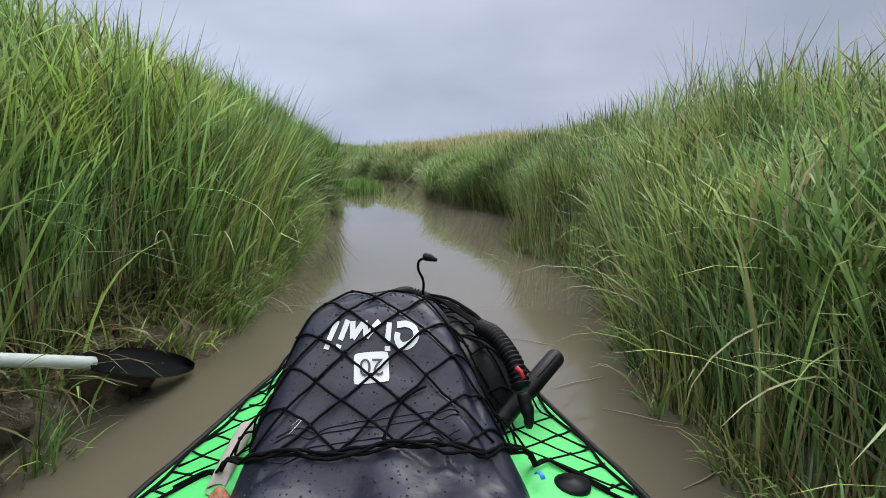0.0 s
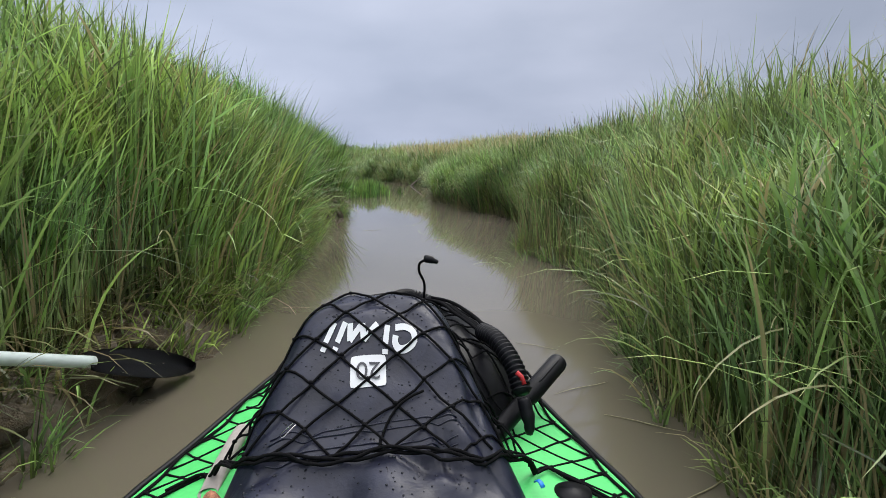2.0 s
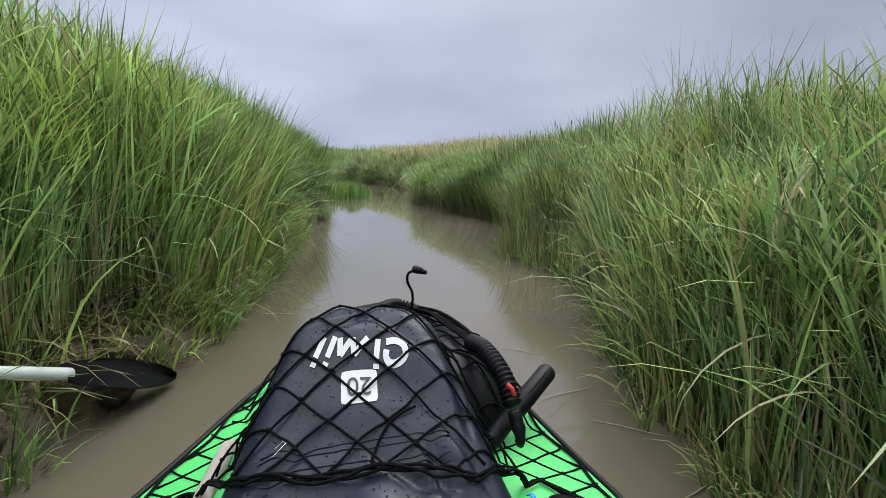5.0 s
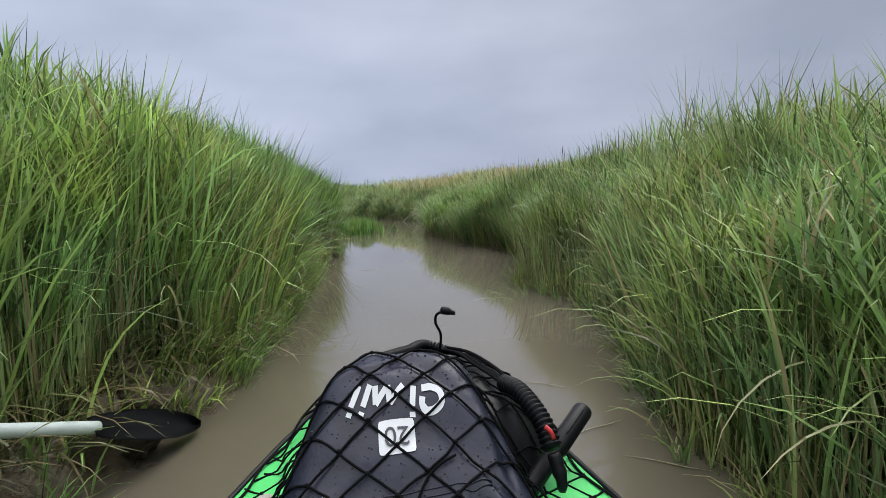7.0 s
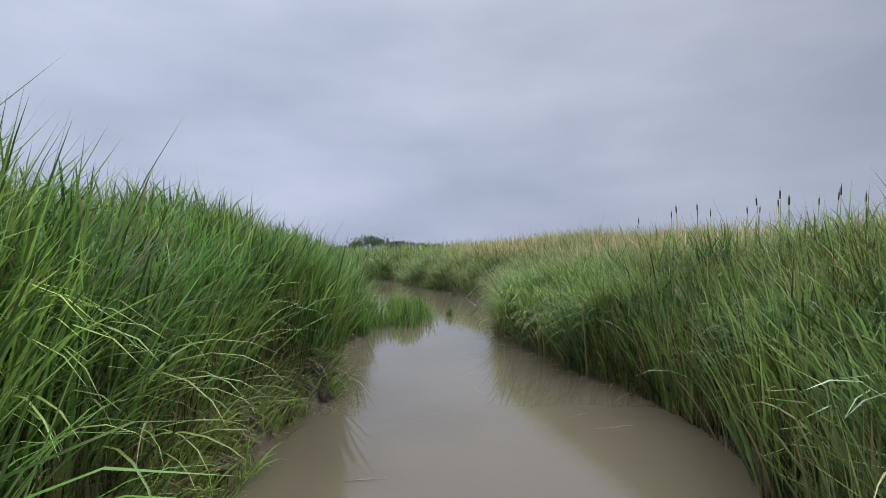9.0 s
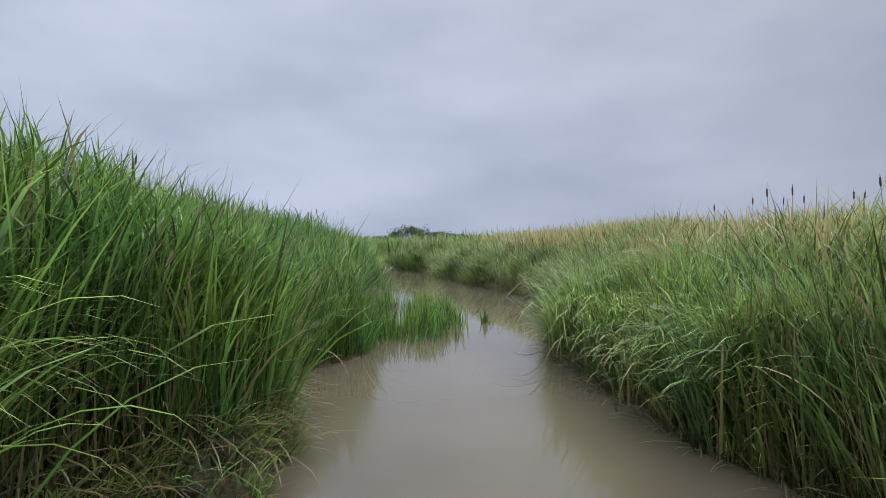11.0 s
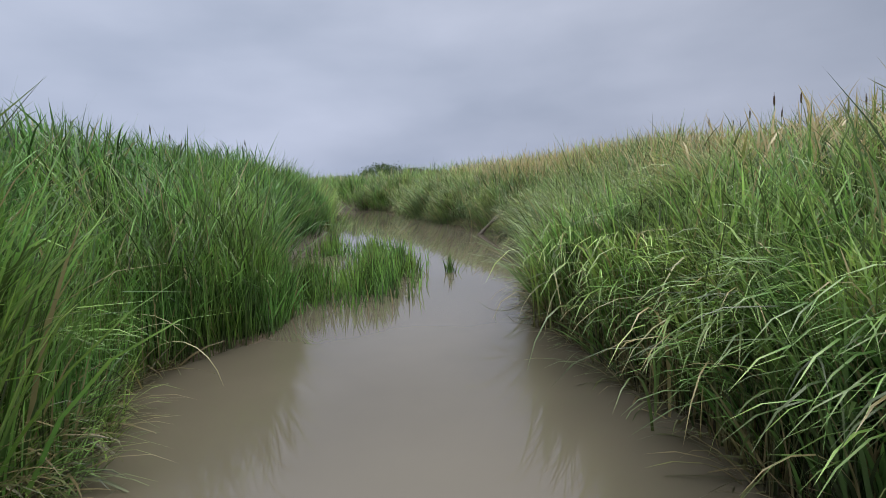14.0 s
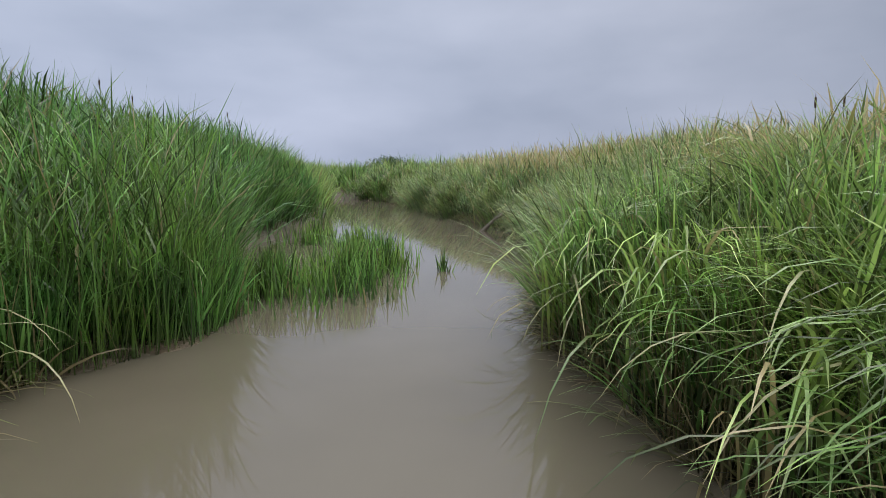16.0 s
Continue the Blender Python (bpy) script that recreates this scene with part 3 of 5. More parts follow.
def fringe(side, y_range, count, mat, label):
    """Short shoots on the mud at the water's edge."""
    edge = left_edge if side < 0 else right_edge
    k = count // 14
    cy = rng.uniform(*y_range, k)
    which = rng.integers(0, k, count)
    y = cy[which] + rng.normal(0, 0.03, count)
    x = edge(cy)[which] + side * (rng.uniform(-0.03, 0.14, k)[which] + rng.normal(0, 0.02, count))
    z = np.maximum(ground_height(x, y), -0.03) - 0.01
    az = (0 if side < 0 else np.pi) + rng.normal(0, 1.1, count)
    blades("edge_shoots", np.column_stack([x, y, z]), rng.uniform(0.09, 0.27, count), rng.uniform(0.005, 0.010, count), az, rng.uniform(0.05, 0.7, count), rng.uniform(0.3, 1.7, count), mat, label, 4)


fringe(-1, (4.9, 8.5), 3400, M_LEFT, "short green shoots on the mud at the water's edge")
fringe(-1, (8.5, 11.2), 1900, M_LEFT, "short green shoots on the cut mud")
fringe(-1, (3.2, 4.9), 420, M_LEFT, "scattered green shoots on the bare mud")
fringe(1, (3.0, 7.6), 1500, M_RIGHT, "short grey-green shoots at the water's edge")


def arching(name, side, y_range, count, length, mat, label, reach=(1.3, 2.3)):
    """Long single leaves that arch out of the bank over the water."""
    edge = left_edge if side < 0 else right_edge
    y = rng.uniform(*y_range, count)
    x = edge(y) + side * (0.05 + 0.7 * rng.random(count))
    az = (0 if side < 0 else np.pi) + rng.normal(0, 0.75, count)
    ln = length * rng.uniform(0.55, 1.0, count)
    blades(name, np.column_stack([x, y, ground_height(x, y) + 0.02]), ln, rng.uniform(0.007, 0.0125, count), az, rng.uniform(0.05, 0.55, count), rng.uniform(*reach, count), mat, label, 8)


arching("arching_leaves", -1, (6.3, 8.9), 190, 0.9, M_REED, "long deep green leaves arching out over the cut bank")
arching("arching_leaves", -1, (1.5, 6.4), 210, 0.85, M_LEFT, "long green leaves arching out over the mud")
arching("arching_leaves", 1, (1.5, 6.7), 260, 0.8, M_RIGHT, "long grey-green leaves arching out over the water")
arching("arching_leaves", 1, (9.8, 14.0), 120, 0.6, M_RIGHT, "long grey-green leaves trailing over the creek")


def stems(side, y_range, count, label, mat=M_STEM):
    """Thin upright stalks in front of the leaves."""
    edge = left_edge if side < 0 else right_edge
    y = rng.uniform(*y_range, count)
    x = edge(y) + side * (0.02 + 0.5 * rng.random(count) ** 1.5 + (0.6 * bare_shelf(y) if side < 0 else 0))
    blades("grass_stems", np.column_stack([x, y, ground_height(x, y) - 0.03]), rng.uniform(0.25, 0.62, count), rng.uniform(0.004, 0.008, count), rng.uniform(0, 6.283, count), np.abs(rng.normal(0, 0.16, count)),
           np.abs(rng.normal(0.1, 0.15, count)), mat, label, 3)


M_PALE = grass_material("pale_stems", (0.15, 0.155, 0.07), (0.235, 0.295, 0.122), (0.215, 0.325, 0.115), (0.34, 0.28, 0.15), 0.25)
stems(-1, (1.0, 6.8), 8600, "thin pale green stems at the foot of the grass", M_PALE)
stems(1, (1.4, 7.8), 6300, "thin pale green stems standing in the water's edge", M_PALE)
stems(-1, (6.5, 9.6), 2700, "thin straw stems at the foot of the grass, coloured dark for shade")
stems(-1, (9.4, 12.8), 3400, "thin bright green stems standing in the water's edge", M_REED)
stems(1, (7.6, 13.0), 5000, "thin straw stems at the foot of the reeds, coloured dark for shade")


def thatch(side, y_range, count, label):
    """Short dead leaves hanging down the bank's face."""
    edge = left_edge if side < 0 else right_edge
    y = rng.uniform(*y_range, count)
    x = edge(y) + side * (rng.uniform(0.0, 0.22, count) + (0.5 * bare_shelf(y) if side < 0 else 0))
    az = (0 if side < 0 else np.pi) + rng.normal(0, 0.9, count)
    blades("dead_thatch", np.column_stack([x, y, ground_height(x, y) + 0.01]), rng.uniform(0.10, 0.36, count), rng.uniform(0.005, 0.011, count), az, rng.uniform(0.6, 1.5, count), rng.uniform(0.4, 1.5, count), M_STEM, label, 4)


thatch(-1, (1.5, 11.5), 2800, "brown dead leaves hanging over the cut mud")
thatch(-1, (8.3, 10.9), 700, "dark dead leaves matted over the cut mud")
thatch(1, (9.6, 24), 3300, "brown dead leaves trailing into the water")


def leaf_mesh(name, length, width, lean, bend, mat, tone):
    """One long leaf with a folded midrib."""
    lv = 9
    s_ = np.linspace(0, 1, lv + 1)
    p, v, uv = np.zeros(3), [], []
    pts = [p.copy()]
    for k in range(lv):
        th = lean + bend * ((s_[k] + s_[k + 1]) / 2) ** 1.5
        p = p + np.array((math.sin(th), 0, math.cos(th))) * length / lv
        pts.append(p.copy())
    for k, q in enumerate(pts):
        w = width * (0.55 + 0.45 * min(1, s_[k] * 4)) * (1 - s_[k] ** 2.6) + 0.0006
        v += [q + (0, -w / 2, 0), q + (0, 0, -w * 0.22), q + (0, w / 2, 0)]
        uv += [(tone, s_[k])] * 3
    quads = []
    for k in range(lv):
        a = 3 * k
        quads += [(a, a + 1, a + 4, a + 3), (a + 1, a + 2, a + 5, a + 4)]
    me = raw_mesh(name, np.array(v), np.array(quads), np.zeros((0, 3), int), np.array(uv))
    me.materials.append(mat)
    return me


LEAVES_R = [leaf_mesh("leaf", 0.62 + 0.06 * k, 0.0100 + 0.001 * (k % 3), 0.25 + 0.12 * (k % 4), 1.1 + 0.28 * k, M_RIGHT, 0.5) for k in range(6)]
LEAVES_L = [leaf_mesh("leaf", 0.66 + 0.06 * k, 0.012 + 0.001 * (k % 3), 0.25 + 0.12 * (k % 4), 1.0 + 0.28 * k, M_LEFT, 0.5) for k in range(6)]
LEAVES_DRY = [leaf_mesh("dry_leaf", 0.36 + 0.06 * k, 0.0075 + 0.0008 * (k % 3), 0.35 + 0.15 * (k % 3), 0.7 + 0.35 * k, M_DRY, 0.5) for k in range(6)]


def tussock(at, side, count, size, meshes, label, fan=1.1):
    """A clump of long leaves that falls open towards the water."""
    x, y = at
    th = empty("grass_tussock", label, "grass", (x, y, float(ground_height(x, y)) - 0.02), "tussocks along the creek")
    for k in range(count):
        ob = linked("leaf", meshes[int(rng.integers(0, len(meshes)))], th)
        a = (0 if side < 0 else math.pi) + rng.normal(0, fan)
        ob.location = (rng.normal(0, 0.05), rng.normal(0, 0.07), 0)
        ob.rotation_euler = (rng.normal(0, 0.12), rng.normal(0, 0.15), a)
        z = size * rng.uniform(0.7, 1.1)
        ob.scale = (z, z * 1.05, z)


for at, many in (((-1.02, 7.75), 34), ((-0.85, 6.6), 30), ((-0.92, 5.4), 14)):
    tussock(at, -1, many, 0.85, LEAVES_L, "pale green grass clump arching over the bank's edge")
for at in ((1.28, 10.35), (1.12, 10.8), (0.97, 11.35), (0.70, 12.1), (0.80, 13.0), (0.86, 14.3)):
    tussock(at, 1, 34, 0.72, LEAVES_R, "grey-green grass clump fallen open towards the water")


for at in ((0.92, 6.75), (1.36, 5.3), (1.22, 4.3)):
    tussock(at, 1, 24, 0.55, LEAVES_R, "small grey-green grass clump at the water's edge")


def lodged(at, heading, count, length, mat, label, wide=0.10):
    """Grass laid over by the tide: a combed swirl of leaves that all fall one way."""
    d = rng.normal(0, 1, (count, 2)) * wide
    x, y = at[0] + d[:, 0], at[1] + d[:, 1]
    az = radians(heading) + rng.normal(0, 0.2, count) + d[:, 1] / wide * 0.16
    ln = length * rng.uniform(0.6, 1.08, count)
    blades("lodged_grass", np.column_stack([x, y, ground_height(x, y) + 0.02]), ln, rng.uniform(0.007, 0.012, count), az, np.abs(rng.normal(0.18, 0.12, count)), rng.uniform(1.5, 2.3, count), mat, label, 8, kind="")


for x, y, heading, ln, wide in ((1.2, 11.9, 200, 0.78, 0.12), (0.95, 12.6, 160, 0.7, 0.12), (1.15, 13.6, 205, 0.78, 0.14),
                                (1.0, 14.8, 170, 0.8, 0.15), (0.8, 16.2, 200, 0.8, 0.16), (0.3, 17.6, 215, 0.85, 0.18), (-0.3, 18.9, 200, 0.85, 0.2), (-1.0, 20.4, 215, 0.9, 0.2), (1.75, 12.8, 190, 0.85, 0.15), (1.8, 14.6, 175, 0.85, 0.16)):
    lodged((x, y), heading, 260, ln, M_RIGHT, "grey-green grass laid over in a combed swirl on the bank", wide)
for x, y, heading, ln, wide in ((2.4, 5.3, 150, 0.75, 0.24), (2.2, 5.9, 215, 0.8, 0.24), (2.0, 6.5, 170, 0.8, 0.18), (1.75, 7.6, 205, 0.75, 0.15), (1.9, 8.8, 180, 0.75, 0.16), (1.85, 10.2, 210, 0.75, 0.16)):
    lodged((x, y), heading, 320, ln, M_SILVER, "silvery grass laid over in a combed swirl on the bank top", wide)
for x, y, heading, ln, wide in ((1.30, 10.45, 215, 0.85, 0.12), (1.20, 10.78, 195, 0.8, 0.12), (1.18, 11.1, 165, 0.75, 0.12)):
    lodged((x, y), heading, 260, ln, M_REED, "bright green grass laid over in a combed swirl on the bank", wide)
for x, y, heading, ln, wide in ((0.62, 12.1, 262, 0.95, 0.07), (0.78, 11.6, 250, 0.9, 0.08), (0.95, 11.0, 245, 0.8, 0.08)):
    lodged((x, y), heading, 110, ln, M_LEFT, "pale green grass fallen from the bank and trailing on the water", wide)
for x, y, heading, ln, wide in ((-1.22, 7.45, -20, 0.85, 0.11), (-1.30, 8.9, 15, 0.8, 0.11), (-1.16, 5.9, -30, 0.8, 0.1), (-1.5, 3.9, 10, 0.7, 0.1)):
    lodged((x, y), heading, 180, ln, M_LEFT, "pale green grass laid over in a combed swirl on the bank", wide)
for x, y, heading, ln, wide in ((-1.42, 10.35, -15, 0.62, 0.09), (-1.5, 10.75, 10, 0.6, 0.09), (-1.62, 11.1, 0, 0.55, 0.08), (-1.3, 9.7, 20, 0.6, 0.09)):
    lodged((x, y), heading, 150, ln, M_REED, "deep green grass drooping over the undercut mud", wide)


def dry_leaves(side, y_range, count):
    edge = left_edge if side < 0 else right_edge
    for k in range(count):
        y = float(rng.uniform(*y_range))
        x = float(edge(np.array(y))) + side * float(rng.uniform(0.03, 0.45))
        ob = new("dry_leaf", LEAVES_DRY[int(rng.integers(0, 6))])
        ob.location = (x, y, float(ground_height(x, y)) + 0.12)
        ob.rotation_euler = (rng.normal(0, 0.2), rng.normal(0, 0.2), (0 if side < 0 else math.pi) + rng.normal(0, 0.9))
        z = float(rng.uniform(0.7, 1.15))
        ob.scale = (z, z, z)
        tagged(ob, "single dry straw-coloured leaf bent out of the bank", "grass leaf", "dry leaves along the banks")


dry_leaves(-1, (3.2, 12.5), 30)
dry_leaves(1, (3.2, 15), 36)


def long_dry_leaf(x, y, heading, size, tilt=0.0):
    ob = new("dry_leaf", LEAVES_DRY[4])
    ob.location = (x, y, float(ground_height(x, y)) + 0.10)
    ob.rotation_euler = (0, tilt, radians(heading))
    ob.scale = (size, size, size)
    tagged(ob, "long yellowed leaf arching low over the water", "grass leaf", "dry leaves along the banks")


for x, y, heading, size, tilt in ((-1.33, 11.3, -20, 1.0, 0.3), (1.02, 11.15, 195, 1.25, 0.1), (1.10, 11.35, 230, 1.3, 0.0), (0.95, 11.6, 170, 1.1, 0.2), (1.15, 11.0, 205, 1.35, 0.15), (0.75, 12.0, 215, 1.1, 0.3), (0.72, 12.15, 240, 1.2, 0.4)):
    long_dry_leaf(x, y, heading, size, tilt)


M_CULM = grass_material("brown_culms", (0.12, 0.12, 0.055), (0.11, 0.115, 0.05), (0.085, 0.065, 0.04), (0.16, 0.12, 0.07), 0.3)


def culms(side, y_range, count, canopy, label, grow=None):
    """Thin flowering culms that stand a little over the leaves."""
    edge = left_edge if side < 0 else right_edge
    y = rng.uniform(*y_range, count)
    x = edge(y) + side * rng.uniform(1.0, 2.8, count)
    u = inland(x, y)
    ln = canopy * rng.uniform(0.95, 1.1, count) * (grow(u, y) if grow is not None else 1)
    blades("grass_culms", np.column_stack([x, y, ground_height(x, y)]), ln, rng.uniform(0.004, 0.007, count), rng.uniform(0, 6.283, count), np.abs(rng.normal(0, 0.10, count)),
           np.abs(rng.normal(0.15, 0.2, count)), M_CULM, label, 4)


culms(-1, (4.0, 17.0), 240, 0.80, "thin brown flowering culms above the grass", left_height)
culms(1, (8.5, 20.0), 240, 0.70, "thin brown flowering culms above the straw grass", top_height)


def spit(name, label, spots, count, length, mat, width=0.011):
    """Rushes standing in shallow water, in oval patches of (x, y, rx, ry, share)."""
    share = np.array([q[4] for q in spots])
    pick = rng.choice(len(spots), count, p=share / share.sum())
    sp = np.array(spots)[pick]
    a, r = rng.uniform(0, 6.283, count), np.clip(np.abs(rng.normal(0, 0.55, count)), 0, 1.25)
    x, y = sp[:, 0] + sp[:, 2] * r * np.cos(a), sp[:, 1] + sp[:, 3] * r * np.sin(a)
    ln = length * rng.uniform(0.5, 1.05, count) * (1.1 - 0.35 * r)
    blades(name, np.column_stack([x, y, np.full(count, -0.06)]), ln, width * rng.uniform(0.6, 1.2, count), rng.uniform(0, 6.283, count), np.abs(rng.normal(0, 0.13, count)) + 0.10 * r,
           np.abs(rng.normal(0.25, 0.3, count)), mat, label, 4)


spit("rush_spit", "low green rushes standing in the shallow water", [(-1.5, 12.6, 0.40, 0.45, 1.2), (-1.12, 12.95, 0.34, 0.5, 1.0), (-0.72, 13.25, 0.32, 0.75, 1.6), (-0.62, 13.9, 0.22, 0.4, 0.5), (-1.0, 14.6, 0.42, 0.7, 0.5), (-1.6, 15.2, 0.5, 0.5, 0.4)], 3300, 0.37, M_REED)
spit("rush_tuft", "small green rush tuft in the open water", [(-0.17, 13.85, 0.05, 0.10, 1)], 60, 0.24, M_REED)


def far_marsh():
    n = 28000
    y = 20 + (rng.random(n) ** 1.7) * 75
    x = rng.uniform(-1, 1, n) * (6 + 0.75 * (y - 5))
    ok = inland(x, y) > 0.1
    x, y = x[ok], y[ok]
    n = len(x)
    far = (y - 8) / 25
    ln = rng.uniform(0.45, 0.85, n)
    blades("distant_marsh_grass", np.column_stack([x, y, ground_height(x, y) - 0.02]), ln, 0.016 * (1 + far), rng.uniform(0, 6.28, n), rng.uniform(0, 0.35, n),
           rng.uniform(0.2, 1.2, n), M_RIGHT, "distant grey-green marsh grass reaching to the horizon", 3)
    # the marsh away from the creek
    n = 33000
    y = rng.uniform(-3.5, 26, n)
    sd = np.where(rng.random(n) < 0.5, -1, 1)
    off = 2.2 + rng.random(n) ** 1.3 * 9
    x = np.where(sd < 0, left_edge(y) - off, right_edge(y) + off)
    blades("marsh_grass", np.column_stack([x, y, ground_height(x, y) - 0.02]), rng.uniform(0.55, 0.95, n), rng.uniform(0.016, 0.028, n), rng.uniform(0, 6.28, n), rng.uniform(0, 0.4, n),
           rng.uniform(0.3, 1.2, n), M_LEFT, "green marsh grass away from the creek", 3)
    # the banks behind the start
    n = 9000
    y = rng.uniform(-3.5, 1.4, n)
    sd = np.where(rng.random(n) < 0.5, -1, 1)
    off = rng.random(n) * 2.4
    x = np.where(sd < 0, left_edge(y) - off, right_edge(y) + off)
    blades("marsh_grass", np.column_stack([x, y, ground_height(x, y) - 0.02]), rng.uniform(0.55, 0.95, n), rng.uniform(0.014, 0.022, n), rng.uniform(0, 6.28, n), rng.uniform(0, 0.3, n),
           rng.uniform(0.2, 1.0, n), M_LEFT, "green marsh grass on both banks astern", 3)


far_marsh()

# ---- loaded boat ----
M_GREEN = material("green_coated_fabric", (0.085, 0.60, 0.155), rough=0.38, vary=0.07, scale=6, bump=0.06, fine=140, distance=0.002)
M_TARP = material("black_tarpaulin", (0.0125, 0.0145, 0.032), rough=0.38, spec=0.40, vary=0.35, scale=14, bump=0.45, fine=34, distance=0.006)
M_CORD = material("black_cord", (0.005, 0.005, 0.006), rough=0.9, spec=0.1, vary=0.3, scale=30, bump=0.6, fine=400, distance=0.002)
M_RUBBER = material("black_rubber", (0.006, 0.006, 0.008), rough=0.45, spec=0.2, vary=0.2, bump=0.2, fine=90, distance=0.002)
M_RED = material("red_webbing", (0.55, 0.03, 0.035), rough=0.6, vary=0.15, bump=0.3, fine=200, distance=0.002)
M_WHITE = material("white_print", (0.68, 0.69, 0.72), rough=0.45, vary=0.04, bump=0.02)
M_INK = material("dark_print", (0.03, 0.032, 0.045), rough=0.45, vary=0.1, bump=0.02)
M_BLUE = material("blue_patch", (0.02, 0.22, 0.75), rough=0.4, vary=0.08, bump=0.05)
M_BEIGE = material("beige_foam", (0.36, 0.325, 0.30), rough=0.75, vary=0.12, bump=0.3, fine=120, distance=0.002)
M_PLAID = material("checked_cloth", (0.40, 0.17, 0.10), rough=0.9, vary=0.6, scale=60, bump=0.4, fine=300, distance=0.002)
M_STEEL = material("plated_steel", (0.6, 0.6, 0.6), rough=0.25, metal=1.0, vary=0.1, bump=0.05)
M_SHAFT = material("white_coated_shaft", (0.62, 0.70, 0.68), rough=0.35, vary=0.06, bump=0.05)
M_DROP = material("water_film", (0.02, 0.021, 0.03), rough=0.05, vary=0.05, bump=0.0)

AXIS_X = 0.078
HULL = np.array([(1.15, 0.06), (1.3, 0.20), (1.6, 0.31), (2.1, 0.375), (2.8, 0.395), (3.4, 0.385), (3.72, 0.338), (3.86, 0.302), (4.0, 0.262), (4.18, 0.195), (4.32, 0.12), (4.40, 0.055), (4.43, 0.012)])


def half_beam(y):
    return np.interp(y, HULL[:, 0], HULL[:, 1])


def sheer(y):
    """Height of the gunwale."""
    return 0.275 + 0.07 * np.clip((np.asarray(y, float) - 3.8) / 0.6, 0, 1) ** 1.5


def deck_top(x, y):
    v = np.clip(np.abs(np.asarray(x, float) - AXIS_X) / np.maximum(half_beam(y), 0.01), 0, 1)
    return sheer(y) + 0.035 * (1 - v ** 2) * np.clip((4.45 - np.asarray(y, float)) / 0.3, 0, 1)


def tube(bm, pts, r, sides=7, closed=False, squash=1.0):
    """A round tube along a line of points; r may be a list."""
    pts = [Vector(p) for p in pts]
    n = len(pts)
    rs = r if hasattr(r, "__len__") else [r] * n
    rings, up = [], Vector((0, 0, 1))
    for i, p in enumerate(pts):
        a, b_ = (pts[(i - 1) % n], pts[(i + 1) % n]) if closed else (pts[max(i - 1, 0)], pts[min(i + 1, n - 1)])
        t = (b_ - a).normalized()
        s = t.cross(up)
        if s.length < 0.05:
            s = t.cross(Vector((1, 0, 0)))
        s.normalize()
        w = s.cross(t).normalized()
        rings.append([bm.verts.new(p + (s * math.cos(q) + w * math.sin(q) * squash) * rs[i]) for q in [2 * math.pi * k / sides for k in range(sides)]])
    for i in range(n if closed else n - 1):
        a, b_ = rings[i], rings[(i + 1) % n]
        for k in range(sides):
            bm.faces.new((a[k], a[(k + 1) % sides], b_[(k + 1) % sides], b_[k]))
    if not closed:
        bm.faces.new(rings[0][::-1])
        bm.faces.new(rings[-1])
    return bm


def spline(pts, n):
    """Smooth points through a few given ones."""
    p = np.array(pts, float)
    d = np.r_[0, np.cumsum(np.linalg.norm(np.diff(p, axis=0), axis=1))]
    out = []
    m = np.gradient(p, d, axis=0)
    for q in np.linspace(0, d[-1], n):
        i = min(max(int(np.searchsorted(d, q)) - 1, 0), len(p) - 2)
        h = d[i + 1] - d[i]
        t = (q - d[i]) / h
        out.append((2 * t ** 3 - 3 * t ** 2 + 1) * p[i] + (t ** 3 - 2 * t ** 2 + t) * h * m[i] + (-2 * t ** 3 + 3 * t ** 2) * p[i + 1] + (t ** 3 - t ** 2) * h * m[i + 1])
    return out


def sheet(bm, f, us, vs, close_u=False):
    """A grid of faces from f(u, v)."""
    rows = [[bm.verts.new(f(u, v)) for u in us] for v in vs]
    for a, b_ in zip(rows, rows[1:]):
        for k in range(len(us) if close_u else len(us) - 1):
            k2 = (k + 1) % len(us)
            bm.faces.new((a[k], a[k2], b_[k2], b_[k]))
    return bm


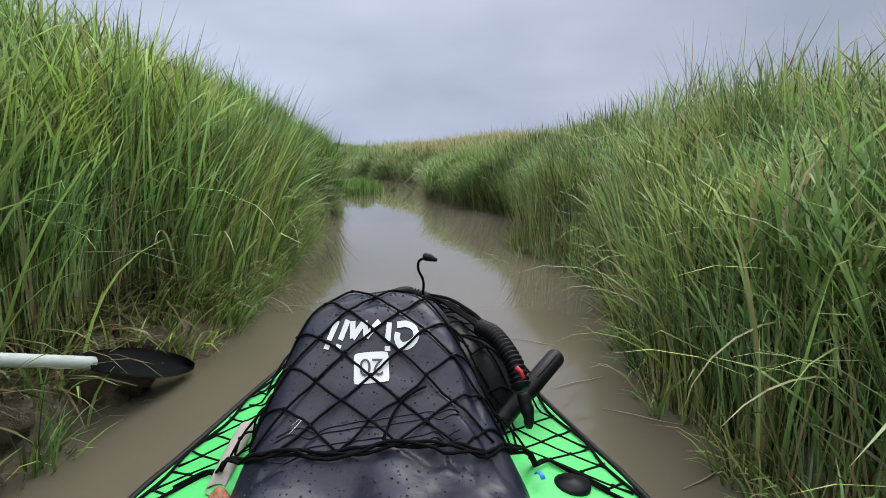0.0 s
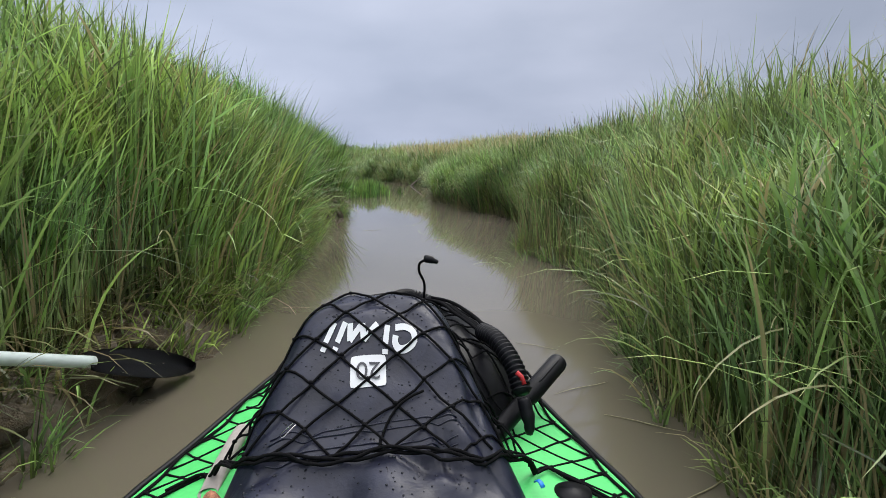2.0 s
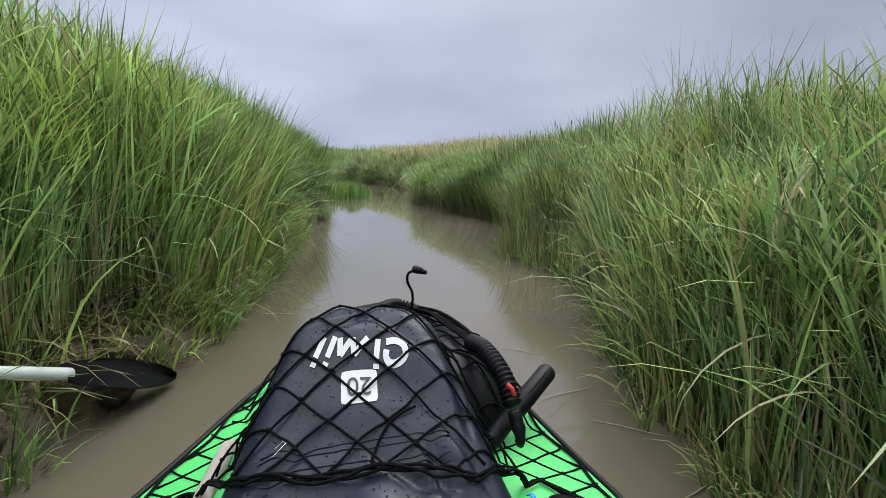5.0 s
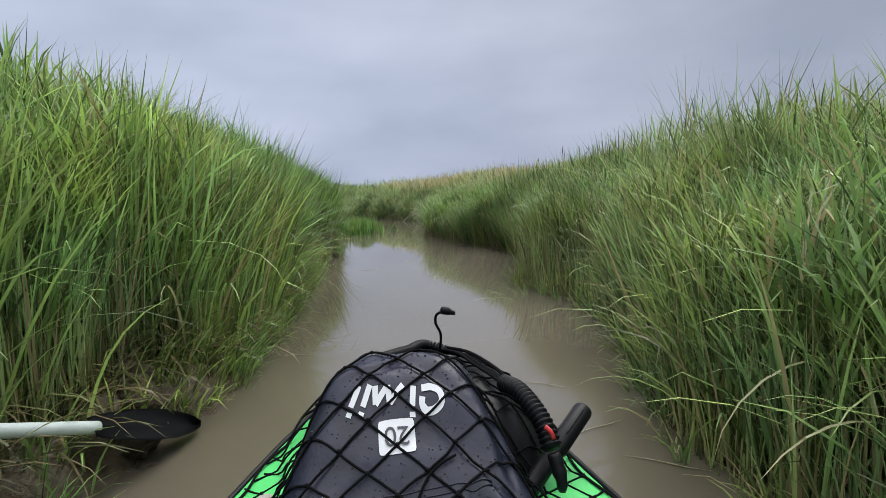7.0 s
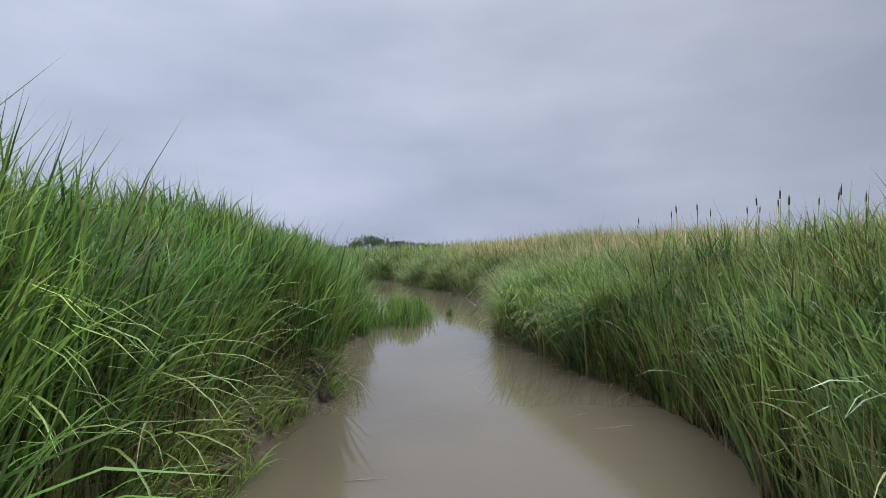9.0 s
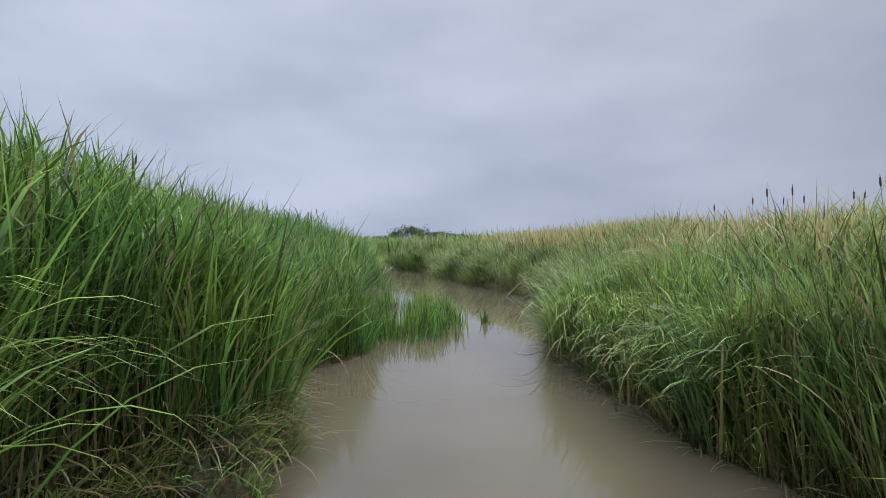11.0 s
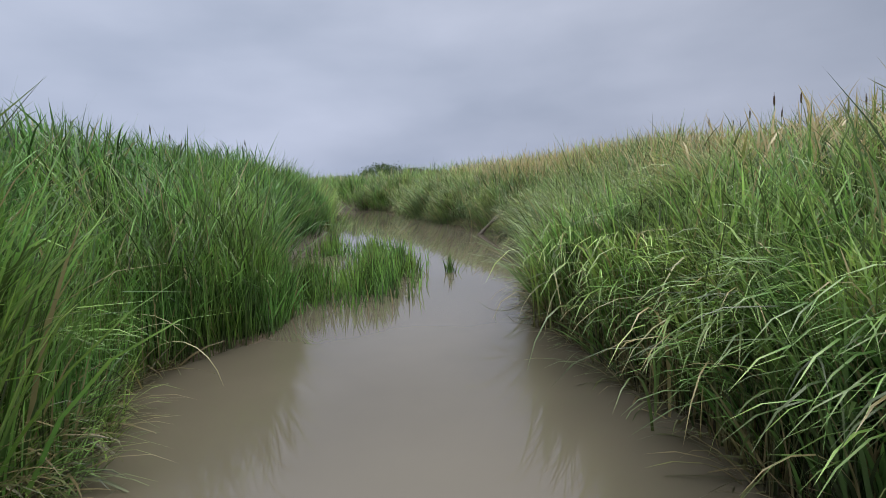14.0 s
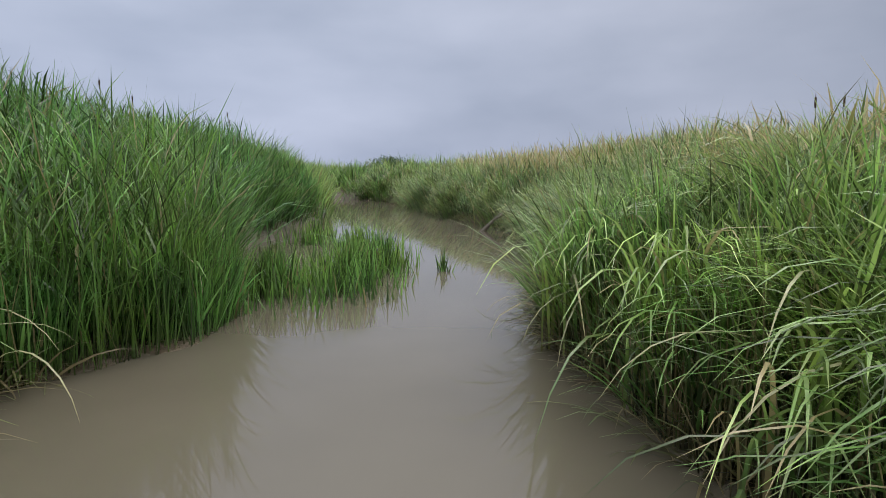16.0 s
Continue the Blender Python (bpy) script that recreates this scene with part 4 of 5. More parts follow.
def build_boat():
    boat = empty("inflatable_kayak", "bright green inflatable kayak with black trim, loaded at the bow, afloat", "kayak", (AXIS_X, 3.0, 0))
    off = Vector((-AXIS_X, -3.0, 0))

    def bp(name, bm, mat, parent=boat, label=""):
        bmesh.ops.translate(bm, verts=bm.verts, vec=off)
        return part(name, bm, mat, parent, label)

    ys = np.concatenate([np.linspace(1.15, 3.4, 14), np.linspace(3.5, 4.43, 20)])
    tubes = {}
    for sd in (-1, 1):
        bm = bmesh.new()
        pts, rs = [], []
        for y in ys:
            hb = float(half_beam(y))
            r = min(0.125, 0.03 + hb * 0.55)
            pts.append((AXIS_X + sd * max(hb - r, 0.0), y, float(sheer(y)) - r * 0.92))
            rs.append(r)
        tube(bm, pts, rs, 18)
        tubes[sd] = bp("side_tube", bm, M_GREEN, label="inflated green side tube")
    bm = bmesh.new()
    sheet(bm, lambda u, y: (AXIS_X + u * (half_beam(y) - 0.004), y, float(deck_top(AXIS_X + u * half_beam(y), y)) + 0.004), np.linspace(-1, 1, 25), np.linspace(3.42, 4.425, 32))
    deck = bp("spray_deck", bm, M_GREEN, label="taut green bow deck")
    bm = bmesh.new()
    sheet(bm, lambda u, y: (AXIS_X + u * half_beam(y) * 0.7, y, 0.09), np.linspace(-1, 1, 9), np.linspace(1.3, 4.2, 16))
    bp("floor", bm, M_RUBBER, label="dark inflatable floor")
    for sd in (-1, 1):
        bm = bmesh.new()
        tube(bm, [(AXIS_X + sd * (float(half_beam(y)) + 0.002), y, float(sheer(y)) + 0.003) for y in np.linspace(2.2, 4.42, 40)], 0.0048, 8)
        bp("gunwale_trim", bm, M_RUBBER, tubes[sd], label="black welt along the gunwale")
        # seam lines on the deck towards the bow
        bm = bmesh.new()
        tube(bm, [(AXIS_X + sd * (0.02 + 0.12 * q), 4.39 - 0.26 * q, float(deck_top(AXIS_X + sd * (0.02 + 0.12 * q), 4.39 - 0.26 * q)) + 0.006) for q in np.linspace(0, 1, 8)], 0.0022, 5)
        bp("deck_line", bm, M_CORD, deck)
    bm = bmesh.new()
    sheet(bm, lambda a, r: (AXIS_X + 0.045 * r * math.cos(a), 4.29 + 0.055 * r * math.sin(a), float(deck_top(AXIS_X, 4.29)) + 0.0065 - 0.004 * r), [2 * math.pi * k / 24 for k in range(24)], [0.02, 0.5, 1.0], True)
    bp("bow_patch", bm, M_BLUE, deck, label="round blue patch")
    bm = bmesh.new()
    sheet(bm, lambda a, r: (AXIS_X + 0.04 * r * math.cos(a), 4.375 + 0.03 * r * math.sin(a), float(sheer(4.4)) + 0.012 + 0.02 * (1 - r * r)), [2 * math.pi * k / 20 for k in range(20)], [0.02, 0.4, 0.75, 1.0], True)
    tube(bm, [(AXIS_X + 0.026 * math.cos(q), 4.375, float(sheer(4.4)) + 0.016 + 0.012 * math.sin(q)) for q in np.linspace(0, math.pi, 9)], 0.006, 7)
    bp("bow_handle", bm, M_RUBBER, deck, label="black rubber grab handle")
    for sd, y in ((-1, 3.64), (1, 3.60)):
        bm = bmesh.new()
        x = AXIS_X + sd * (float(half_beam(y)) - 0.045)
        sheet(bm, lambda a, r: (x + 0.034 * r * math.cos(a), y + 0.042 * r * math.sin(a), float(deck_top(x, y)) + 0.006 + 0.012 * (1 - r ** 4)), [2 * math.pi * k / 20 for k in range(20)], [0.02, 0.5, 0.85, 1.0], True)
        bp("ring_patch", bm, M_RUBBER, deck, label="black lashing-ring patch")
    return boat


# cargo: a drybag on the deck, a gear bag before it
def bag_middle(y):
    return np.interp(y, [3.36, 3.64, 3.72, 3.80, 3.97], [0.074, 0.070, 0.064, 0.060, 0.066])


def bag_half(y):
    return np.interp(y, [3.36, 3.50, 3.64, 3.72, 3.76, 3.80, 3.85, 3.92, 3.97], [0.186, 0.198, 0.196, 0.178, 0.163, 0.147, 0.132, 0.115, 0.09])


def bag_crown(y):
    """The bag lies propped on the load behind it: a steep face, a rounded upper edge."""
    return np.interp(y, [3.36, 3.44, 3.52, 3.58, 3.63, 3.67, 3.70, 3.72, 3.76, 3.79, 3.81, 3.835, 3.87, 3.92, 3.95, 3.97],
                     [0.285, 0.318, 0.338, 0.352, 0.367, 0.398, 0.425, 0.443, 0.481, 0.506, 0.517, 0.521, 0.510, 0.480, 0.44, 0.38])


def bag_top(x, y):
    """Top of the drybag over the plan; far below outside it."""
    x, y = np.asarray(x, float), np.asarray(y, float)
    cx = bag_middle(y)
    v = (x - cx) / bag_half(y)
    crown = (bag_crown(y - 0.008) + bag_crown(y) + bag_crown(y + 0.008)) / 3
    base = 0.27
    body = np.clip(1 - np.abs(v) ** 5.0, 0, 1) ** 0.6
    low = np.clip((3.66 - y) / 0.06, 0, 1)
    fold = 0.008 * np.sin(x * 38 + 2.2 * np.sin(y * 17)) * low + 0.0022 * np.sin(y * 85 + x * 21) + 0.020 * low * soft_noise(x, y, 0.045, 61) + 0.006 * soft_noise(x, y, 0.07, 62) + 0.003 * soft_noise(x, y, 0.03, 63)
    # creases pulled by the lashing
    for cx_, cy_, turn_, ln_, deep in ((0.195, 3.66, 2.3, 0.04, 0.012), (0.155, 3.645, 1.9, 0.03, 0.010), (-0.03, 3.65, 0.7, 0.05, 0.007), (0.10, 3.645, 2.6, 0.04, 0.007), (0.19, 3.72, 1.8, 0.05, 0.006), (0.02, 3.80, 0.3, 0.06, 0.006), (0.12, 3.78, 2.5, 0.05, 0.004)):
        along = (x - cx_) * math.cos(turn_) + (y - cy_) * math.sin(turn_)
        across = -(x - cx_) * math.sin(turn_) + (y - cy_) * math.cos(turn_)
        fold = fold - deep * np.exp(-(across / 0.007) ** 2 - (along / ln_) ** 2) + 0.5 * deep * np.exp(-((across - 0.014) / 0.008) ** 2 - (along / ln_) ** 2)
    inside = (np.abs(v) < 1) & (y > 3.36) & (y < 3.972)
    return np.where(inside, base + (crown - base) * body + fold * body, -1)


def gear_top(x, y):
    x, y = np.asarray(x, float), np.asarray(y, float)
    u, v = (x - 0.098) / 0.216, (y - 4.03) / 0.238
    r = np.clip(1 - np.abs(u) ** 2.6 - np.abs(v) ** 2.6, 0, 1)
    return np.where(r > 0, 0.27 + 0.163 * r ** 0.4 + 0.008 * np.sin(x * 60) * np.sin(y * 47), -1)


def cargo_top(x, y):
    return np.maximum(np.maximum(bag_top(x, y), gear_top(x, y)), deck_top(x, y))


def drape(x, y, lift=0.004, span=0.016):
    """Where a taut cord lies over the cargo."""
    x, y = np.asarray(x, float), np.asarray(y, float)
    z = cargo_top(x, y)
    for s in (0.5 * span, span, 1.7 * span, 2.4 * span):
        z = np.maximum(z, 0.5 * (cargo_top(x - s, y) + cargo_top(x + s, y)))
        z = np.maximum(z, 0.5 * (cargo_top(x, y - s) + cargo_top(x, y + s)))
    return z + lift


def build_drybag():
    bag = empty("dry_bag", "wet black tarpaulin dry bag with white print, lashed on the deck", "bag", (0.078, 3.72, 0.27))
    o = Vector((-0.078, -3.72, -0.27))

    def bp(name, bm, mat, label="", parent=bag):
        bmesh.ops.translate(bm, verts=bm.verts, vec=o)
        return part(name, bm, mat, parent, label)

    bm = bmesh.new()
    ys = np.concatenate([[3.362], np.linspace(3.375, 3.95, 130), [3.969]])

    def shell(u, y):
        x = float(bag_middle(y)) + float(bag_half(y)) * 0.9995 * math.copysign(1 - (1 - abs(u)) ** 2.2, u)
        return (x, y, float(bag_top(x, y)))
    sheet(bm, shell, np.linspace(-1, 1, 101), ys)
    # closed underneath, with a thickness down to the deck
    edge = [e for e in bm.edges if e.is_boundary]
    ext = bmesh.ops.extrude_edge_only(bm, edges=edge)
    for v in ext["geom"]:
        if isinstance(v, bmesh.types.BMVert):
            v.co.z = 0.262
    body = bp("body", bm, M_TARP)
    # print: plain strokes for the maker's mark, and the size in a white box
    def lay(name, cx, cy, w, h, mat, lift, turn=0.0):
        b2 = bmesh.new()
        c, s_ = math.cos(turn), math.sin(turn)

        def f(u, v):
            k = max(abs(u), abs(v))
            q = (abs(u) ** 14 + abs(v) ** 14) ** (1 / 14) or 1
            lx, ly = (u * k / q * w / 2, v * k / q * h / 2) if k else (0, 0)
            x, y = cx + lx * c - ly * s_, cy + lx * s_ + ly * c
            return (x, y, float(bag_top(x, y)) + lift)
        sheet(b2, f, np.linspace(-1, 1, 9), np.linspace(-1, 1, 9))
        return bp(name, b2, mat, parent=body)

    tilt = 0.07
    lay("size_box", 0.055, 3.722, 0.047, 0.036, M_WHITE, 0.0022, tilt)

    def stroke(pts, w):
        mark = bmesh.new()
        p = spline(pts, 3 * len(pts)) if len(pts) > 2 else [np.array(pts[0]) + (np.array(pts[1]) - np.array(pts[0])) * q for q in np.linspace(0, 1, 6)]
        prev = None
        for i, a in enumerate(p):
            t = (p[min(i + 1, len(p) - 1)] - p[max(i - 1, 0)])
            t = t / np.linalg.norm(t)
            nx, ny = -t[1] * w / 2, t[0] * w / 2
            pair = [mark.verts.new((a[0] + k * nx, a[1] + k * ny, float(bag_top(a[0] + k * nx, a[1] + k * ny)) + 0.0025)) for k in (-1, 1)]
            if prev:
                mark.faces.new((prev[0], prev[1], pair[1], pair[0]))
            prev = pair
        bp("printed_stroke", mark, M_WHITE, "plain white printed stroke", body)

    def line_y(x, up):
        """Place on the printed line: up runs from its near to its far side."""
        return 3.746 - 0.06 * (x - 0.06) + 0.028 * up
    for x0, x1 in ((-0.006, 0.004), (0.010, 0.019)):
        stroke([(x0, line_y(x0, 0.25)), (x1, line_y(x1, 1.0))], 0.0075)
        stroke([(x0 - 0.003, line_y(x0, -0.12)), (x0 - 0.001, line_y(x0, 0.06))], 0.0075)
    zig = [(0.026, 0.95), (0.027, 0.3), (0.043, 0.95), (0.046, 0.3), (0.064, 1.0)]
    for (xa, ua), (xb, ub) in zip(zig, zig[1:]):
        stroke([(xa, line_y(xa, ua)), (xb, line_y(xb, ub))], 0.0075)
    stroke([(0.076, line_y(0.076, 0.25)), (0.078, line_y(0.078, 1.0))], 0.0075)
    stroke([(0.076, line_y(0.076, -0.12)), (0.076, line_y(0.076, 0.06))], 0.0075)
    ring = [(0.089, 0.92), (0.104, 0.95), (0.114, 0.75), (0.116, 0.45), (0.108, 0.2), (0.094, 0.13), (0.089, 0.35), (0.090, 0.60)]
    stroke([(x, line_y(x, u)) for x, u in ring], 0.008)
    # the number on the box, upside down to the paddler
    curve = bpy.data.curves.new("size_number", "FONT")
    curve.body, curve.size, curve.align_x, curve.align_y = "20", 0.040, "CENTER", "CENTER"
    text = bpy.data.objects.new("size_number", curve)
    scene.collection.objects.link(text)
    bpy.context.view_layer.update()
    me = bpy.data.meshes.new_from_object(text.evaluated_get(bpy.context.evaluated_depsgraph_get()))
    bpy.data.objects.remove(text)
    nb = bmesh.new()
    nb.from_mesh(me)
    bmesh.ops.subdivide_edges(nb, edges=nb.edges, cuts=1)
    for v in nb.verts:
        x, y = -v.co.x * 0.84, -v.co.y * 0.72
        x, y = 0.055 + x - tilt * y, 3.722 + y + tilt * x
        v.co = (x, y, float(bag_top(x, y)) + 0.0042)
    bp("size_number", nb, M_INK, "dark number 20", body)
    # welded seams across the roll end
    for y0 in (3.645, 3.651, 3.666, 3.672):
        b3 = bmesh.new()
        tube(b3, [(x, y0 + 0.07 * (x - 0.07), float(bag_top(x, y0 + 0.07 * (x - 0.07))) + 0.0008) for x in np.linspace(-0.06, 0.17, 60)], 0.0011, 5)
        bp("welded_seam", b3, M_TARP, parent=body)
    # rain beads
    b4 = bmesh.new()
    r2 = np.random.default_rng(31)
    for _ in range(700):
        x, y = r2.uniform(-0.09, 0.21), r2.uniform(3.56, 3.86)
        z = float(bag_top(x, y))
        if z > 0.34:
            r = r2.uniform(0.0006, 0.0019)
            q = bmesh.ops.create_icosphere(b4, subdivisions=1, radius=r)
            for v in q["verts"]:
                v.co = Vector((v.co.x, v.co.y, v.co.z * 0.55)) + Vector((x, y, z + 0.0004))
    tagged(bp("rain_beads", b4, M_DROP, "beads of rain water"), kind="stuff")
    return bag


def build_gear_bag():
    gear = empty("gear_bag", "black mesh gear bag with red webbing at the bow", "bag", (0.085, 4.06, 0.3))
    o = Vector((-0.085, -4.06, -0.3))
    bm = bmesh.new()
    def dome(a, r):
        x = 0.098 + 0.215 * r * math.copysign(abs(math.cos(a)) ** 0.77, math.cos(a))
        y = 4.03 + 0.237 * r * math.copysign(abs(math.sin(a)) ** 0.77, math.sin(a))
        return (x, y, max(float(gear_top(x, y)), 0.28))
    sheet(bm, dome, [2 * math.pi * k / 56 for k in range(56)], [0.02, 0.25, 0.5, 0.7, 0.82, 0.9, 0.95, 0.985, 1.0], True)
    bmesh.ops.translate(bm, verts=bm.verts, vec=o)
    part("body", bm, M_RUBBER, gear)
    for pts in ([(-0.052, 4.085), (-0.032, 4.125), (-0.002, 4.168)], [(-0.072, 4.07), (-0.055, 4.112), (-0.024, 4.160)]):
        bm = bmesh.new()
        line = spline(pts, 14) if len(pts) > 2 else [np.array(pts[0]) + (np.array(pts[1]) - np.array(pts[0])) * q for q in np.linspace(0, 1, 10)]
        tube(bm, [(p[0], p[1], max(float(gear_top(p[0], p[1])), float(deck_top(p[0], p[1]))) + 0.004) for p in line], 0.0065, 8, squash=0.5)
        bmesh.ops.translate(bm, verts=bm.verts, vec=o)
        part("strap", bm, M_RED, gear, "red webbing strap")
    return gear


def build_net():
    net = empty("cargo_net", "black knotted elastic cargo net stretched over the load", "net", (AXIS_X, 3.6, 0.3))
    o = Vector((-AXIS_X, -3.6, -0.3))
    y1 = 4.25

    def near_side(x):
        """The net's hem: across the bag, then further forward on the deck beside it."""
        return 3.634 + 0.10 * np.clip((np.abs(np.asarray(x, float) - 0.066) - 0.135) / 0.10, 0, 1) - 0.12 * np.clip((np.abs(np.asarray(x, float) - 0.066) - 0.24) / 0.12, 0, 1)

    def inside(x, y):
        return near_side(x) <= y <= y1 and abs(x - AXIS_X) < float(half_beam(y)) - 0.012

    # the mesh is even along the load's surface
    yy = np.arange(3.55, y1 + 0.02, 0.002)
    zz = np.maximum(cargo_top(np.full_like(yy, 0.06), yy), 0.34)
    run = np.r_[0, np.cumsum(np.hypot(np.diff(yy), np.diff(zz)))]
    cords, wob = [], np.random.default_rng(5)
    step, slope = 0.0735, 1.08
    NODE = (0.055, 3.712)
    run0 = float(np.interp(NODE[1], yy, run))
    for fam in (-1, 1):
        for k in range(-18, 19):
            c = NODE[0] + k * step + wob.normal(0, 0.0016)
            line = []
            ph = wob.uniform(0, 6.28)
            for y in np.arange(3.60, y1 + 0.001, 0.006):
                x = c + fam * slope * (float(np.interp(y, yy, run)) - run0) + 0.0022 * math.sin(y * 41 + ph)
                if inside(x, y):
                    line.append((x, y))
                elif len(line) > 3:
                    cords.append(line)
                    line = []
                else:
                    line = []
            if len(line) > 3:
                cords.append(line)
    for line in cords:
        bm = bmesh.new()
        a = np.array(line)
        z = drape(a[:, 0], a[:, 1], 0.0035)
        tube(bm, [(p[0], p[1], q) for p, q in zip(a, z)], 0.0017, 6)
        bmesh.ops.translate(bm, verts=bm.verts, vec=o)
        part("cord", bm, M_CORD, net)
    # knots where the cords cross
    knot_spots = []
    for i in range(-18, 19):
        for j in range(-18, 19):
            along = run0 + (j - i) * step / (2 * slope)
            if not 0 < along < run[-1]:
                continue
            y = float(np.interp(along, run, yy))
            x = NODE[0] + (i + j) * step / 2
            if inside(x, y):
                knot_spots.append((x, y))
    me = None
    for x, y in knot_spots:
        if me is None:
            bm = bmesh.new()
            bmesh.ops.create_icosphere(bm, subdivisions=1, radius=0.0036)
            first = part("knot", bm, M_CORD, net)
            me = first.data
            ob = first
        else:
            ob = linked("knot", me, net)
        ob.location = Vector((x, y, float(drape(x, y, 0.004)))) + o
        ob.scale = (1.1, 1.0, 0.8)
    # doubled border cord at the stern side of the load, and tails
    for q in range(3):
        bm = bmesh.new()
        xs = np.linspace(AXIS_X - 0.325 + 0.02 * q, AXIS_X + 0.325 - 0.015 * q, 60)
        hem = near_side(xs) - 0.003 * q + 0.004 * np.sin(xs * 44 + 2.1 * q)
        z = drape(xs, hem, 0.004 + 0.003 * q)
        tube(bm, list(zip(xs, hem, z)), 0.0022, 6)
        bmesh.ops.translate(bm, verts=bm.verts, vec=o)
        part("border_cord", bm, M_CORD, net, "twisted black border cord")
    for sd in (-1, 1):
        bm = bmesh.new()
        ys = np.linspace(3.58, 4.24, 50)
        xs = AXIS_X + sd * (half_beam(ys) - 0.014 + 0.006 * np.sin(ys * 40))
        tube(bm, list(zip(xs, ys, drape(xs, ys, 0.004))), 0.0024, 6)
        bmesh.ops.translate(bm, verts=bm.verts, vec=o)
        part("border_cord", bm, M_CORD, net, "twisted black border cord")
    bm = bmesh.new()
    tail = spline([(0.076, 3.632, 0), (0.076, 3.655, 0), (0.090, 3.677, 0), (0.128, 3.700, 0)], 20)
    tube(bm, [(p[0], p[1], float(bag_top(p[0], p[1])) + 0.007) for p in tail], 0.0018, 6)
    bmesh.ops.translate(bm, verts=bm.verts, vec=o)
    part("cord_tail", bm, M_CORD, net, "loose black cord end")
    # safety pin clipped into the net
    bm = bmesh.new()
    pin = [(-0.047, 3.658), (-0.043, 3.655), (-0.030, 3.668), (-0.033, 3.671), (-0.046, 3.660)]
    tube(bm, [(x, y, float(bag_top(x, y)) + 0.006) for x, y in pin], 0.0006, 5)
    bmesh.ops.translate(bm, verts=bm.verts, vec=o)
    part("safety_pin", bm, M_STEEL, net, "plated steel safety pin")
    return net


def build_hose():
    """Corrugated pump hose bent over the load, with its pump's handle."""
    pump = empty("bilge_pump", "black hand pump with a corrugated hose under the net", "pump", (0.30, 3.86, 0.33))
    o = Vector((-0.30, -3.86, -0.33))
    def ribbed(pts, count, r0, r1):
        line = spline(pts, count)
        bm = bmesh.new()
        tube(bm, line, [r0 + (r1 - r0) * i / count + (0.0028, 0.0022, -0.0014, -0.0016)[i % 4] for i in range(count)], 14)
        bmesh.ops.translate(bm, verts=bm.verts, vec=o)
        part("hose", bm, M_RUBBER, pump, "ribbed black hose")
    ribbed([(-0.02, 3.86, 0.488), (0.015, 3.93, 0.482), (0.07, 4.05, 0.462), (0.118, 4.14, 0.444), (0.150, 4.125, 0.436)], 180, 0.0080, 0.0088)
    ribbed([(0.236, 3.95, 0.428), (0.250, 3.905, 0.432), (0.263, 3.868, 0.422), (0.275, 3.835, 0.402), (0.281, 3.808, 0.376)], 80, 0.0125, 0.0135)
    # cables between the two lengths of hose
    for k, (dx, dz, r) in enumerate(((0.0, 0.0, 0.0055), (0.010, 0.006, 0.0035), (-0.009, 0.004, 0.0030))):
        bm = bmesh.new()
        tube(bm, spline([(0.140 + dx, 4.13, 0.436 + dz), (0.175 + dx, 4.085, 0.440 + dz), (0.205 + 1.3 * dx, 4.02, 0.436 + dz), (0.225 + dx, 3.97, 0.432 + dz), (0.240 + 0.5 * dx, 3.93, 0.428)], 30), r, 8)
        bmesh.ops.translate(bm, verts=bm.verts, vec=o)
        part("cable", bm, M_CORD, pump, "thin black cable")
    a, b_ = np.array((0.232, 3.79, 0.312)), np.array((0.374, 3.948, 0.372))
    bm = bmesh.new()
    tube(bm, [a + (b_ - a) * q for q in (0, 0.02, 0.5, 0.52, 0.985, 1.0, 1.0, 0.9)], [0.013, 0.0145, 0.0145, 0.0168, 0.0168, 0.0158, 0.0122, 0.0118], 20)
    bmesh.ops.translate(bm, verts=bm.verts, vec=o)
    barrel = part("barrel", bm, M_RUBBER, pump, "open black plastic pump barrel")
    way = (b_ - a) / np.linalg.norm(b_ - a)
    upw = np.array((0, 0, 1.0)) - way * way[2]
    upw /= np.linalg.norm(upw)
    for turn_ in (-0.5, 0.5):
        bm = bmesh.new()
        out_ = upw * math.cos(turn_) + np.cross(way, upw) * math.sin(turn_)
        tube(bm, [a + (b_ - a) * q + out_ * 0.0163 for q in (0.62, 0.66, 0.92, 0.95)], [0.0008, 0.0022, 0.0022, 0.0008], 6)
        bmesh.ops.translate(bm, verts=bm.verts, vec=o)
        part("grip_rib", bm, M_RUBBER, barrel, "raised rib of the grip")
    bm = bmesh.new()
    tube(bm, [(0.272, 3.815, 0.408), (0.279, 3.812, 0.402), (0.283, 3.806, 0.392)], 0.0038, 7)
    bmesh.ops.translate(bm, verts=bm.verts, vec=o)
    part("tag", bm, M_RED, pump, "small red tag")
    bm = bmesh.new()
    tube(bm, spline([(0.281, 3.803, 0.372), (0.286, 3.794, 0.352), (0.289, 3.787, 0.336), (0.289, 3.784, 0.322)], 12), [0.009, 0.010, 0.0105, 0.0105, 0.0100, 0.0110, 0.0105, 0.009, 0.008, 0.0085, 0.007, 0.005], 10)
    bmesh.ops.translate(bm, verts=bm.verts, vec=o)
    part("nozzle", bm, M_RUBBER, pump, "black rubber nozzle")
    return pump


